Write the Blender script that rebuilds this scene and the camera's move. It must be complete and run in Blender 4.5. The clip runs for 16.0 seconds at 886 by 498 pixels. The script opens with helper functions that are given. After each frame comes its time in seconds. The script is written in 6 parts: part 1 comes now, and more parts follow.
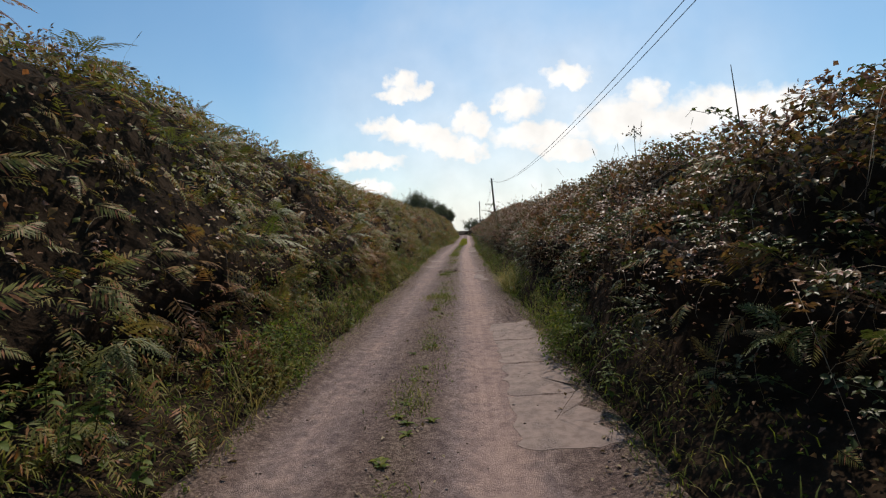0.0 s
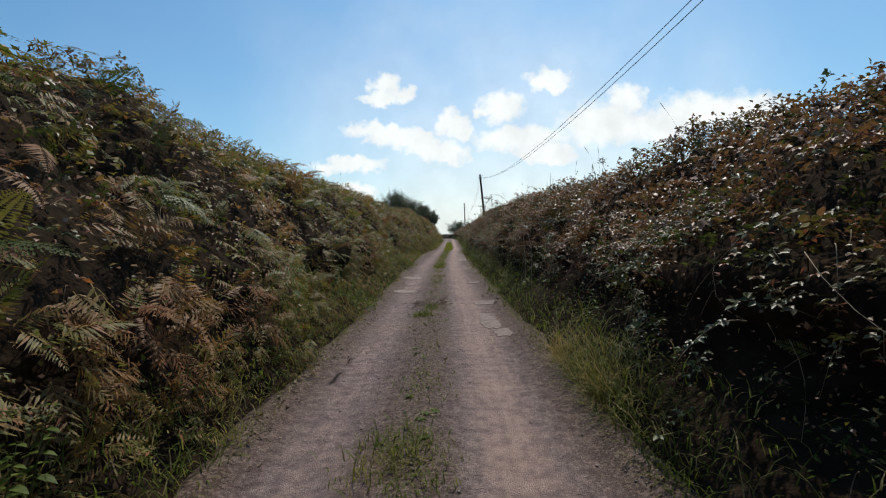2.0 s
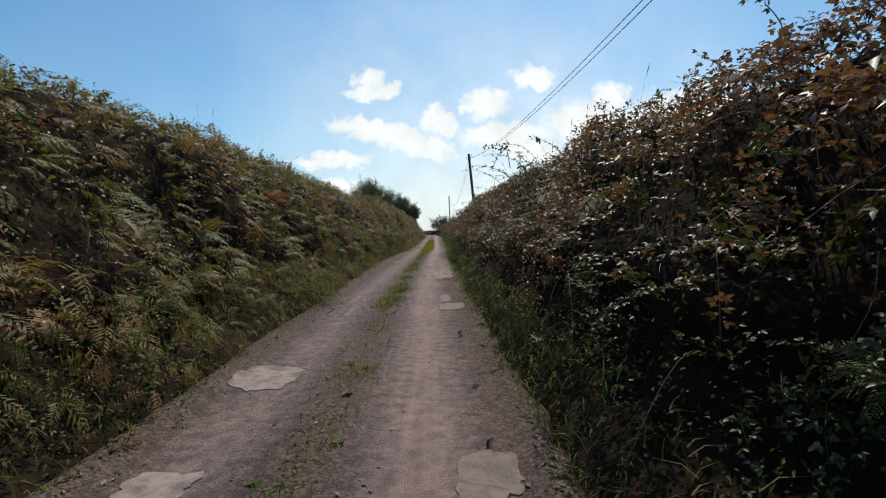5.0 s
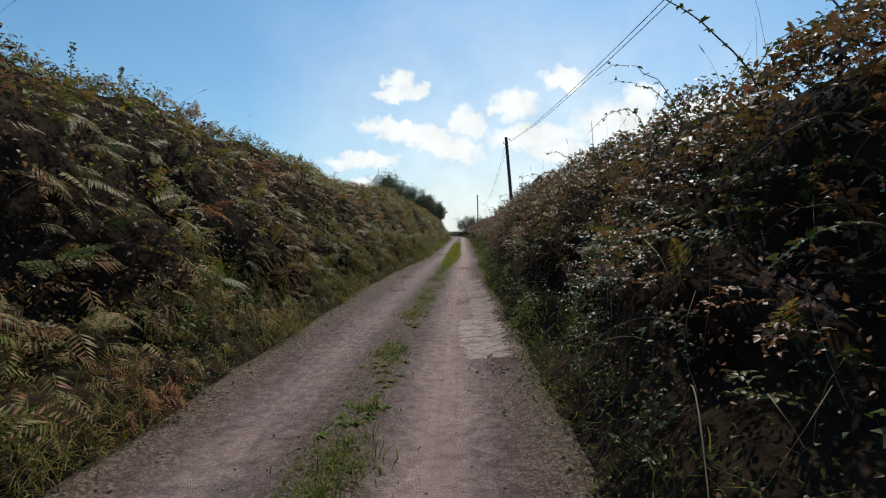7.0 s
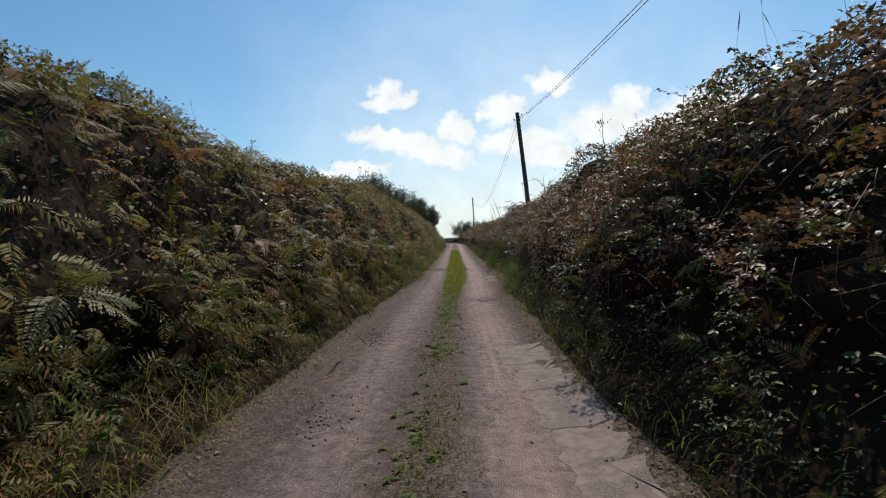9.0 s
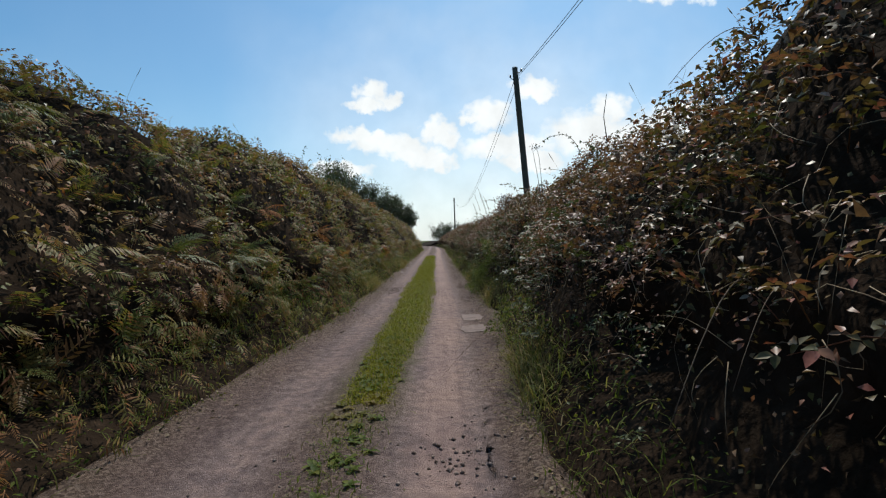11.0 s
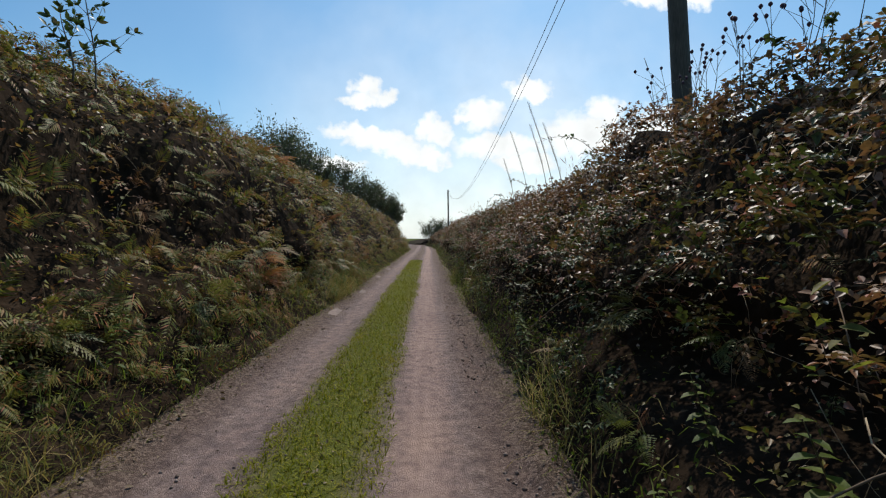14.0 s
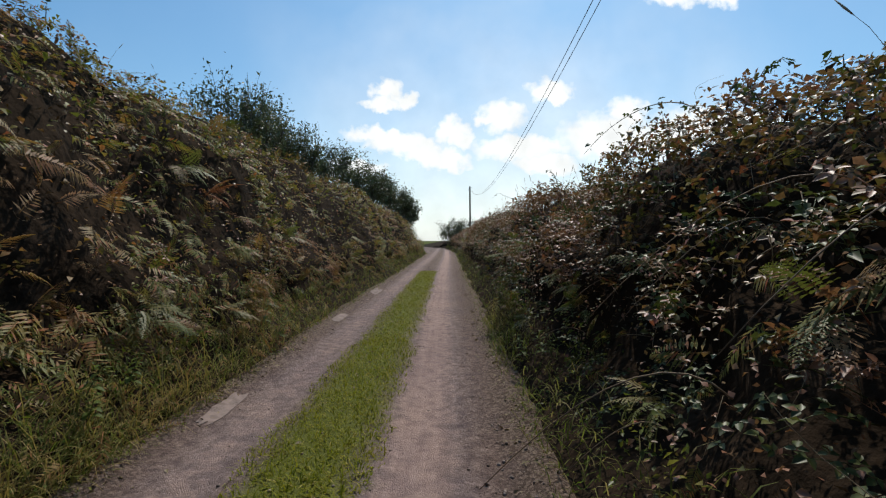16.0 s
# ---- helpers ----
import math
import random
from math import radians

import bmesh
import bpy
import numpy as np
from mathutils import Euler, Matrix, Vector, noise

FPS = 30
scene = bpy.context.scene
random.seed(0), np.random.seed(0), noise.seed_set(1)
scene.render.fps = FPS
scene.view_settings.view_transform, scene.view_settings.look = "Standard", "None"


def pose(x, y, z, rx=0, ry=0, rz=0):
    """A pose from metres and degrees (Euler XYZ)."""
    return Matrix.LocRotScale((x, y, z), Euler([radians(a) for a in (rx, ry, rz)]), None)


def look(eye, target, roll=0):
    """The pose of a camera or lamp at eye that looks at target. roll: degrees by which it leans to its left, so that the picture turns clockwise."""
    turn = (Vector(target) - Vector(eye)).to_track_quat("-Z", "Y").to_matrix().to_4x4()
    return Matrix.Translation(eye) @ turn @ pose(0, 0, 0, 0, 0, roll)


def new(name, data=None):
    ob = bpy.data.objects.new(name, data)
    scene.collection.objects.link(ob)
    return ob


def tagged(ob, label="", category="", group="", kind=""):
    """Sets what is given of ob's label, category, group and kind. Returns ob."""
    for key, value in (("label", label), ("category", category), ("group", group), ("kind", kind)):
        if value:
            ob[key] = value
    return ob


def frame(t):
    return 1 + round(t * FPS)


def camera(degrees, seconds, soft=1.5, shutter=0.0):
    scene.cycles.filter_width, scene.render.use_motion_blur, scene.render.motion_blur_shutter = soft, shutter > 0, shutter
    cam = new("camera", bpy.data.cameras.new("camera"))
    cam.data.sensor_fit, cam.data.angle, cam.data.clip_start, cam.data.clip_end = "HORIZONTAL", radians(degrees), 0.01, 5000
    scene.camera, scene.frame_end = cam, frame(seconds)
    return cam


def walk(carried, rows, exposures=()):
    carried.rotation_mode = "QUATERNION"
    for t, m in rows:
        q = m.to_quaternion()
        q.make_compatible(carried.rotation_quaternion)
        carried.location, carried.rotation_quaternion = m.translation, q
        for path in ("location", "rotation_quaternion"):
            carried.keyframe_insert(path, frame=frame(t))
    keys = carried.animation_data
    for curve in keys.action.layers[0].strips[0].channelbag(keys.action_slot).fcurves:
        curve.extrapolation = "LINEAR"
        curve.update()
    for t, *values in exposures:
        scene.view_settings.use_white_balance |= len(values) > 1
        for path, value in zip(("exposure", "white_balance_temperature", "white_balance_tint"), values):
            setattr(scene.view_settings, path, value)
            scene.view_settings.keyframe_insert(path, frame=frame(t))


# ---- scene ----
cam = camera(84.0, 16.0, soft=1.2)
PATH = [
    (0, (0.0, 0.0, 1.443), (-0.088, 1.997, 1.37), -1.4),
    (0.5, (-0.097, 1.96, 1.445), (-0.171, 3.957, 1.377), -1.3),
    (1, (-0.143, 3.818, 1.434), (-0.204, 5.816, 1.37), -1.4),
    (1.5, (-0.201, 5.625, 1.424), (-0.232, 7.624, 1.361), -1.6),
    (2, (-0.212, 7.42, 1.418), (-0.232, 9.419, 1.357), -1.5),
    (2.5, (-0.152, 9.251, 1.421), (-0.155, 11.25, 1.36), -1.1),
    (3, (-0.072, 11.108, 1.414), (-0.062, 13.107, 1.349), -0.9),
    (3.5, (0.005, 13.024, 1.388), (0.034, 15.022, 1.316), -0.8),
    (4, (0.061, 14.937, 1.324), (0.102, 16.935, 1.242), -0.9),
    (4.2, (0.087, 15.716, 1.303), (0.146, 17.713, 1.222), -1.5),
    (6.3, (0.363, 24.396, 1.415), (0.348, 26.394, 1.341), -0.5),
    (6.5, (0.328, 25.212, 1.413), (0.302, 27.21, 1.34), -0.4),
    (7, (0.205, 27.247, 1.396), (0.14, 29.244, 1.324), -0.5),
    (7.5, (0.079, 29.298, 1.383), (-0.001, 31.295, 1.319), -0.8),
    (8, (-0.069, 31.328, 1.381), (-0.168, 33.325, 1.328), -1.0),
    (8.5, (-0.17, 33.336, 1.381), (-0.254, 35.334, 1.338), -1.6),
    (9, (-0.247, 35.256, 1.38), (-0.285, 37.255, 1.335), -2.6),
    (9.2, (-0.263, 36.015, 1.384), (-0.26, 38.015, 1.346), -2.8),
    (11.3, (0.385, 44.063, 1.375), (0.417, 46.062, 1.339), -1.1),
    (11.5, (0.413, 44.826, 1.377), (0.421, 46.826, 1.341), -0.7),
    (12, (0.401, 46.772, 1.386), (0.357, 48.771, 1.332), -0.6),
    (12.5, (0.352, 48.854, 1.391), (0.338, 50.853, 1.338), -0.8),
    (13, (0.382, 50.984, 1.39), (0.408, 52.983, 1.337), -1.2),
    (13.5, (0.491, 53.149, 1.397), (0.559, 55.148, 1.349), -0.8),
    (14, (0.554, 55.331, 1.393), (0.628, 57.329, 1.35), 0.2),
    (14.5, (0.698, 57.533, 1.405), (0.797, 59.53, 1.369), 0.2),
    (15, (0.727, 59.742, 1.407), (0.753, 61.742, 1.391), 1.0),
    (15.5, (0.785, 61.934, 1.408), (0.813, 63.933, 1.387), 0.1),
    (16, (0.776, 64.111, 1.401), (0.767, 66.11, 1.367), 0.2),
]
# the film starts a little warm
walk(cam, [(t, look(eye, target, roll)) for t, eye, target, roll in PATH], [(0, 0.06, 7050, 13), (0.5, 0.05, 6950, 12), (1.0, 0.04, 6770, 11), (2.0, 0.01, 6530, 8), (12.5, 0.02, 6540, 8), (13.5, 0.08, 6590, 9), (16, 0.1, 6660, 9)])

# ---------------------------------------------------------------- world, sun
SUN_AZ, SUN_EL = 13, 55
world = bpy.data.worlds.new("world")
scene.world = world
world.use_nodes = True


def build_sky():
    nt = world.node_tree
    N, L = nt.nodes, nt.links
    bg = N["Background"]
    sky = N.new("ShaderNodeTexSky")
    sky.sky_type = "NISHITA"
    sky.sun_disc = False
    sky.sun_elevation, sky.sun_rotation = radians(SUN_EL), radians(SUN_AZ)
    sky.altitude, sky.air_density, sky.dust_density, sky.ozone_density = 50, 1.0, 1.2, 2.5
    hue = N.new("ShaderNodeHueSaturation")
    hue.inputs["Saturation"].default_value = 1.1
    hue.inputs["Value"].default_value = 1.15
    tint = N.new("ShaderNodeMix")
    tint.data_type, tint.blend_type = "RGBA", "MULTIPLY"
    tint.inputs["Factor"].default_value, tint.inputs["B"].default_value = 1.0, (0.775, 1.0, 1.05, 1)
    L.new(sky.outputs[0], tint.inputs["A"])
    L.new(tint.outputs["Result"], hue.inputs["Color"])
    co = N.new("ShaderNodeTexCoord")
    sep = N.new("ShaderNodeSeparateXYZ")
    L.new(co.outputs["Generated"], sep.inputs[0])

    def m(op, a, b=None, c=None):
        n = N.new("ShaderNodeMath")
        n.operation = op
        for k, v in enumerate((a, b, c)):
            if v is None:
                continue
            if isinstance(v, (int, float)):
                n.inputs[k].default_value = v
            else:
                L.new(v, n.inputs[k])
        return n.outputs[0]

    ahead = m("MAXIMUM", sep.outputs[1], 0.05)
    u, v = m("DIVIDE", sep.outputs[0], ahead), m("DIVIDE", sep.outputs[2], ahead)
    uv = N.new("ShaderNodeCombineXYZ")
    L.new(u, uv.inputs[0]), L.new(v, uv.inputs[1])

    def fbm(scale, detail):
        n = N.new("ShaderNodeTexNoise")
        n.inputs["Scale"].default_value, n.inputs["Detail"].default_value = scale, detail
        L.new(uv.outputs[0], n.inputs["Vector"])
        return n

    def vec(op, a, b):
        n = N.new("ShaderNodeVectorMath")
        n.operation = op
        for k, x in enumerate((a, b)):
            if isinstance(x, tuple):
                n.inputs[k].default_value = x
            else:
                L.new(x, n.inputs[k])
        return n.outputs["Value"] if op == "LENGTH" else n.outputs[0]

    rag = vec("MULTIPLY", vec("SUBTRACT", fbm(34, 9).outputs["Color"], (0.5, 0.5, 0.5)), (0.075, 0.06, 0.0))
    where = vec("ADD", uv.outputs[0], rag)
    # fair-weather clouds over the end of the lane: direction across and up, half width, half height
    puffs = [
        (-0.118, 0.300, 0.028, 0.021), (-0.132, 0.275, 0.030, 0.014), (-0.084, 0.281, 0.032, 0.015), (0.207, 0.305, 0.039, 0.022),
        (0.226, 0.293, 0.028, 0.014), (0.010, 0.223, 0.032, 0.026), (0.028, 0.202, 0.028, 0.017), (0.117, 0.252, 0.044, 0.031),
        (0.081, 0.243, 0.023, 0.014), (-0.146, 0.212, 0.053, 0.017), (-0.105, 0.200, 0.055, 0.019), (-0.062, 0.187, 0.062, 0.020), (-0.028, 0.172, 0.055, 0.019), (0.006, 0.157, 0.048, 0.017),
        (-0.194, 0.144, 0.076, 0.015), (0.155, 0.187, 0.098, 0.025), (0.205, 0.156, 0.069, 0.021), (0.322, 0.212, 0.092, 0.046),
        (0.364, 0.263, 0.034, 0.028), (0.432, 0.202, 0.092, 0.034), (0.503, 0.231, 0.080, 0.034), (0.600, 0.225, 0.090, 0.034),
        (-0.195, 0.095, 0.057, 0.016), (0.456, 0.491, 0.040, 0.016), (0.541, 0.495, 0.046, 0.016),
    ]
    best = None
    for a, b, ra, rb in puffs:
        d = vec("LENGTH", vec("MULTIPLY", vec("SUBTRACT", where, (a, b, 0)), (1 / ra, 1 / rb, 0)), (0, 0, 0))
        best = d if best is None else m("MINIMUM", best, d)
    ramp = N.new("ShaderNodeMapRange")
    ramp.interpolation_type = "SMOOTHSTEP"
    for k, x in ((1, 1.75), (2, 0.55), (3, 0.0), (4, 1.0)):
        ramp.inputs[k].default_value = x
    L.new(best, ramp.inputs[0])
    # thin veil between the clouds, thicker towards the horizon
    veil = N.new("ShaderNodeMapRange")
    for k, x in ((1, 0.5), (2, 0.0), (3, 0.0), (4, 0.8)):
        veil.inputs[k].default_value = x
    L.new(m("ADD", v, m("MULTIPLY", m("SUBTRACT", fbm(5, 4).outputs[0], 0.5), 0.35)), veil.inputs[0])
    off = m("DIVIDE", m("SUBTRACT", u, 0.16), 0.62)
    haze = m("MULTIPLY", veil.outputs[0], m("MAXIMUM", m("SUBTRACT", 1.0, m("MULTIPLY", off, off)), 0.12))
    cover = m("MAXIMUM", ramp.outputs[0], haze)
    cover = m("MULTIPLY", cover, m("GREATER_THAN", sep.outputs[1], 0.06))
    shade = N.new("ShaderNodeMapRange")
    for k, x in ((1, 0.3), (2, 0.7), (3, 8.9), (4, 10.9)):
        shade.inputs[k].default_value = x
    L.new(fbm(16, 5).outputs[0], shade.inputs[0])
    white = vec("SCALE", (0.945, 0.98, 1.0), (0, 0, 0))
    L.new(shade.outputs[0], white.node.inputs["Scale"])
    mix = N.new("ShaderNodeMix")
    mix.data_type = "RGBA"
    L.new(cover, mix.inputs["Factor"]), L.new(hue.outputs[0], mix.inputs["A"]), L.new(white, mix.inputs["B"])
    L.new(mix.outputs["Result"], bg.inputs[0])
    bg.inputs[1].default_value = 0.1


build_sky()
sun = new("sun", bpy.data.lights.new("sun", "SUN"))
sun.data.energy, sun.data.angle, sun.data.color = 3.0, radians(0.5), (1.0, 0.95, 0.88)
sun.matrix_world = look((math.sin(radians(SUN_AZ)), math.cos(radians(SUN_AZ)), math.tan(radians(SUN_EL))), (0, 0, 0))


# ---------------------------------------------------------------- materials
def material(name, rough=0.8, spec=0.5, metal=0.0):
    m = bpy.data.materials.new(name)
    m.use_nodes = True
    b = m.node_tree.nodes["Principled BSDF"]
    b.inputs["Roughness"].default_value, b.inputs["Metallic"].default_value = rough, metal
    b.inputs["Specular IOR Level"].default_value = spec
    return m, m.node_tree.nodes, m.node_tree.links, b


def ramp_node(N, stops, interpolation="LINEAR"):
    r = N.new("ShaderNodeValToRGB")
    r.color_ramp.interpolation = interpolation
    e = r.color_ramp.elements
    while len(e) < len(stops):
        e.new(0.5)
    for k, (at, c) in enumerate(stops):
        e[k].position, e[k].color = at, (*c, 1)
    return r


def noise_node(N, L, scale, detail=4, source="Object"):
    co = N.new("ShaderNodeTexCoord")
    n = N.new("ShaderNodeTexNoise")
    n.inputs["Scale"].default_value, n.inputs["Detail"].default_value = scale, detail
    L.new(co.outputs[source], n.inputs["Vector"])
    return n


def world_noise(N, L, scale, detail=4):
    g = N.new("ShaderNodeNewGeometry")
    n = N.new("ShaderNodeTexNoise")
    n.inputs["Scale"].default_value, n.inputs["Detail"].default_value = scale, detail
    L.new(g.outputs["Position"], n.inputs["Vector"])
    return n


def bump_node(N, L, height, strength, distance, target):
    b = N.new("ShaderNodeBump")
    b.inputs["Strength"].default_value, b.inputs["Distance"].default_value = strength, distance
    L.new(height, b.inputs["Height"])
    L.new(b.outputs[0], target)


def mix_colour(N, L, fac, a, b, blend="MIX"):
    x = N.new("ShaderNodeMix")
    x.data_type, x.blend_type = "RGBA", blend
    for sock, v in (("Factor", fac), ("A", a), ("B", b)):
        if isinstance(v, (int, float)):
            x.inputs[sock].default_value = v
        elif isinstance(v, tuple):
            x.inputs[sock].default_value = (*v, 1)
        else:
            L.new(v, x.inputs[sock])
    return x.outputs["Result"]


def leaf_material(name, stops, patch, rough=0.45, thin=0.3, spread="island", patch_scale=0.9, patch_from=0.55, spec=0.5):
    """Leaves: one tone each along stops, drifting to the patch colour in places, and letting some light through."""
    m, N, L, b = material(name, rough, spec)
    if spread == "island":
        rnd = N.new("ShaderNodeNewGeometry").outputs["Random Per Island"]
    else:
        rnd = N.new("ShaderNodeObjectInfo").outputs["Random"]
    r = ramp_node(N, stops)
    L.new(rnd, r.inputs[0])
    n = world_noise(N, L, patch_scale, 3)
    mr = N.new("ShaderNodeMapRange")
    mr.inputs[1].default_value, mr.inputs[2].default_value = patch_from, patch_from + 0.16
    L.new(n.outputs[0], mr.inputs[0])
    c = mix_colour(N, L, mr.outputs[0], r.outputs[0], patch)
    fine = world_noise(N, L, 60, 2)
    fr = ramp_node(N, [(0.3, (0.7, 0.7, 0.7)), (0.7, (1.25, 1.25, 1.25))])
    L.new(fine.outputs[0], fr.inputs[0])
    c = mix_colour(N, L, 1.0, c, fr.outputs[0], "MULTIPLY")
    L.new(c, b.inputs["Base Color"])
    t = N.new("ShaderNodeBsdfTranslucent")
    L.new(mix_colour(N, L, 1.0, c, (1.02, 1.1, 0.72), "MULTIPLY"), t.inputs[0])
    s = N.new("ShaderNodeMixShader")
    s.inputs[0].default_value = thin
    L.new(b.outputs[0], s.inputs[1]), L.new(t.outputs[0], s.inputs[2])
    L.new(s.outputs[0], N["Material Output"].inputs[0])
    return m


MAT = {}
MAT["bramble"] = leaf_material("bramble_leaf", [(0, (0.078, 0.072, 0.02)), (0.35, (0.151, 0.114, 0.038)), (0.6, (0.23, 0.139, 0.063)), (0.82, (0.286, 0.134, 0.074)), (0.975, (0.314, 0.095, 0.062)), (1, (0.47, 0.426, 0.336))], (0.286, 0.134, 0.078), 0.42, 0.25, patch_from=0.45, patch_scale=0.7, spec=0.27)
MAT["bracken"] = leaf_material("bracken_frond", [(0, (0.108, 0.12, 0.025)), (0.45, (0.194, 0.188, 0.041)), (0.72, (0.268, 0.203, 0.055)), (0.88, (0.325, 0.171, 0.064)), (1, (0.376, 0.131, 0.057))], (0.342, 0.148, 0.068), 0.52, 0.36, patch_from=0.52, patch_scale=0.6, spec=0.2)
MAT["frond"] = leaf_material("bracken_frond_near", [(0, (0.089, 0.11, 0.025)), (0.5, (0.147, 0.152, 0.04)), (0.82, (0.21, 0.163, 0.055)), (1, (0.284, 0.142, 0.058))], (0.231, 0.131, 0.053), 0.5, 0.3, "object", patch_from=0.58, spec=0.24)
MAT["rust"] = leaf_material("withered_frond", [(0, (0.2, 0.07, 0.025)), (0.5, (0.33, 0.125, 0.045)), (1, (0.42, 0.2, 0.08))], (0.26, 0.11, 0.05), 0.75, 0.3, "object", spec=0.1)
MAT["herb"] = leaf_material("herb_leaf", [(0, (0.065, 0.1, 0.016)), (0.6, (0.12, 0.155, 0.026)), (1, (0.21, 0.2, 0.04))], (0.22, 0.16, 0.05), 0.55, 0.45, spec=0.15)
MAT["grass"] = leaf_material("verge_grass", [(0, (0.085, 0.12, 0.018)), (0.6, (0.15, 0.18, 0.03)), (0.85, (0.23, 0.195, 0.065)), (1, (0.36, 0.28, 0.14))], (0.25, 0.2, 0.07), 0.6, 0.5, patch_from=0.56, spec=0.12)
MAT["strip_grass"] = leaf_material("strip_grass", [(0, (0.15, 0.17, 0.008)), (0.6, (0.235, 0.235, 0.012)), (0.9, (0.3, 0.255, 0.03)), (1, (0.4, 0.32, 0.1))], (0.28, 0.235, 0.025), 0.6, 0.42, patch_scale=1.6, patch_from=0.58, spec=0.12)
MAT["shrub"] = leaf_material("shrub_leaf", [(0, (0.062, 0.076, 0.036)), (0.7, (0.1, 0.115, 0.058)), (1, (0.15, 0.15, 0.085))], (0.1, 0.105, 0.055), 0.45, 0.25)
MAT["litter"] = leaf_material("dead_leaf", [(0, (0.12, 0.075, 0.04)), (0.5, (0.2, 0.14, 0.07)), (1, (0.3, 0.23, 0.12))], (0.16, 0.1, 0.05), 0.7, 0.1)


def plain(name, a, b, scale, rough=0.8, bump=0.0, distance=0.01, source="Object", stretch=None):
    m, N, L, p = material(name, rough)
    n = noise_node(N, L, scale, 6, source)
    if stretch:
        mp = N.new("ShaderNodeMapping")
        mp.inputs["Scale"].default_value = stretch
        L.new(n.inputs["Vector"].links[0].from_socket, mp.inputs[0])
        L.new(mp.outputs[0], n.inputs["Vector"])
    big = noise_node(N, L, scale * 0.13, 3, source)
    r = ramp_node(N, [(0.3, a), (0.7, b)])
    L.new(n.outputs[0], r.inputs[0])
    r2 = ramp_node(N, [(0.3, (0.75, 0.75, 0.75)), (0.7, (1.2, 1.2, 1.2))])
    L.new(big.outputs[0], r2.inputs[0])
    L.new(mix_colour(N, L, 1.0, r.outputs[0], r2.outputs[0], "MULTIPLY"), p.inputs["Base Color"])
    if bump:
        bump_node(N, L, n.outputs[0], bump, distance, p.inputs["Normal"])
    return m


MAT["cane"] = plain("bramble_cane", (0.1, 0.06, 0.035), (0.24, 0.16, 0.09), 9)
MAT["straw"] = plain("dry_stalk", (0.2, 0.14, 0.08), (0.38, 0.29, 0.17), 12)
MAT["bark"] = plain("shrub_bark", (0.07, 0.055, 0.04), (0.16, 0.13, 0.1), 14, bump=0.4)
MAT["pole"] = plain("tarred_pole_wood", (0.045, 0.035, 0.025), (0.11, 0.085, 0.06), 14, 0.75, 0.5, 0.01, stretch=(6, 6, 0.5))
MAT["wire"] = plain("dull_wire", (0.02, 0.02, 0.022), (0.04, 0.04, 0.045), 20, 0.5)
MAT["iron"] = plain("galvanised_iron", (0.1, 0.1, 0.1), (0.2, 0.2, 0.2), 30, 0.5)
MAT["ceramic"] = plain("brown_insulator", (0.09, 0.05, 0.03), (0.13, 0.07, 0.04), 20, 0.25)


def soil_material():
    m, N, L, p = material("shade_dark_bank_earth", 1.0, 0.03)
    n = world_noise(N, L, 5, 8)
    # near-black earth: shade in the gaps between leaves is put into its colour
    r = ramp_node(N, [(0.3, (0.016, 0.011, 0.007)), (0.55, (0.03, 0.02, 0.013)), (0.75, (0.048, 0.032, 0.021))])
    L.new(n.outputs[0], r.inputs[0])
    # pasture beyond the hedges
    g = N.new("ShaderNodeNewGeometry")
    sep = N.new("ShaderNodeSeparateXYZ")
    L.new(g.outputs["Position"], sep.inputs[0])
    away = N.new("ShaderNodeMath")
    away.operation = "ABSOLUTE"
    L.new(sep.outputs[0], away.inputs[0])
    field = N.new("ShaderNodeMapRange")
    field.inputs[1].default_value, field.inputs[2].default_value = 6.0, 9.0
    L.new(away.outputs[0], field.inputs[0])
    sward = ramp_node(N, [(0.3, (0.07, 0.09, 0.022)), (0.6, (0.11, 0.125, 0.035)), (0.8, (0.16, 0.15, 0.055))])
    L.new(n.outputs[0], sward.inputs[0])
    L.new(mix_colour(N, L, field.outputs[0], r.outputs[0], sward.outputs[0]), p.inputs["Base Color"])
    bump_node(N, L, n.outputs[0], 0.9, 0.1, p.inputs["Normal"])
    return m


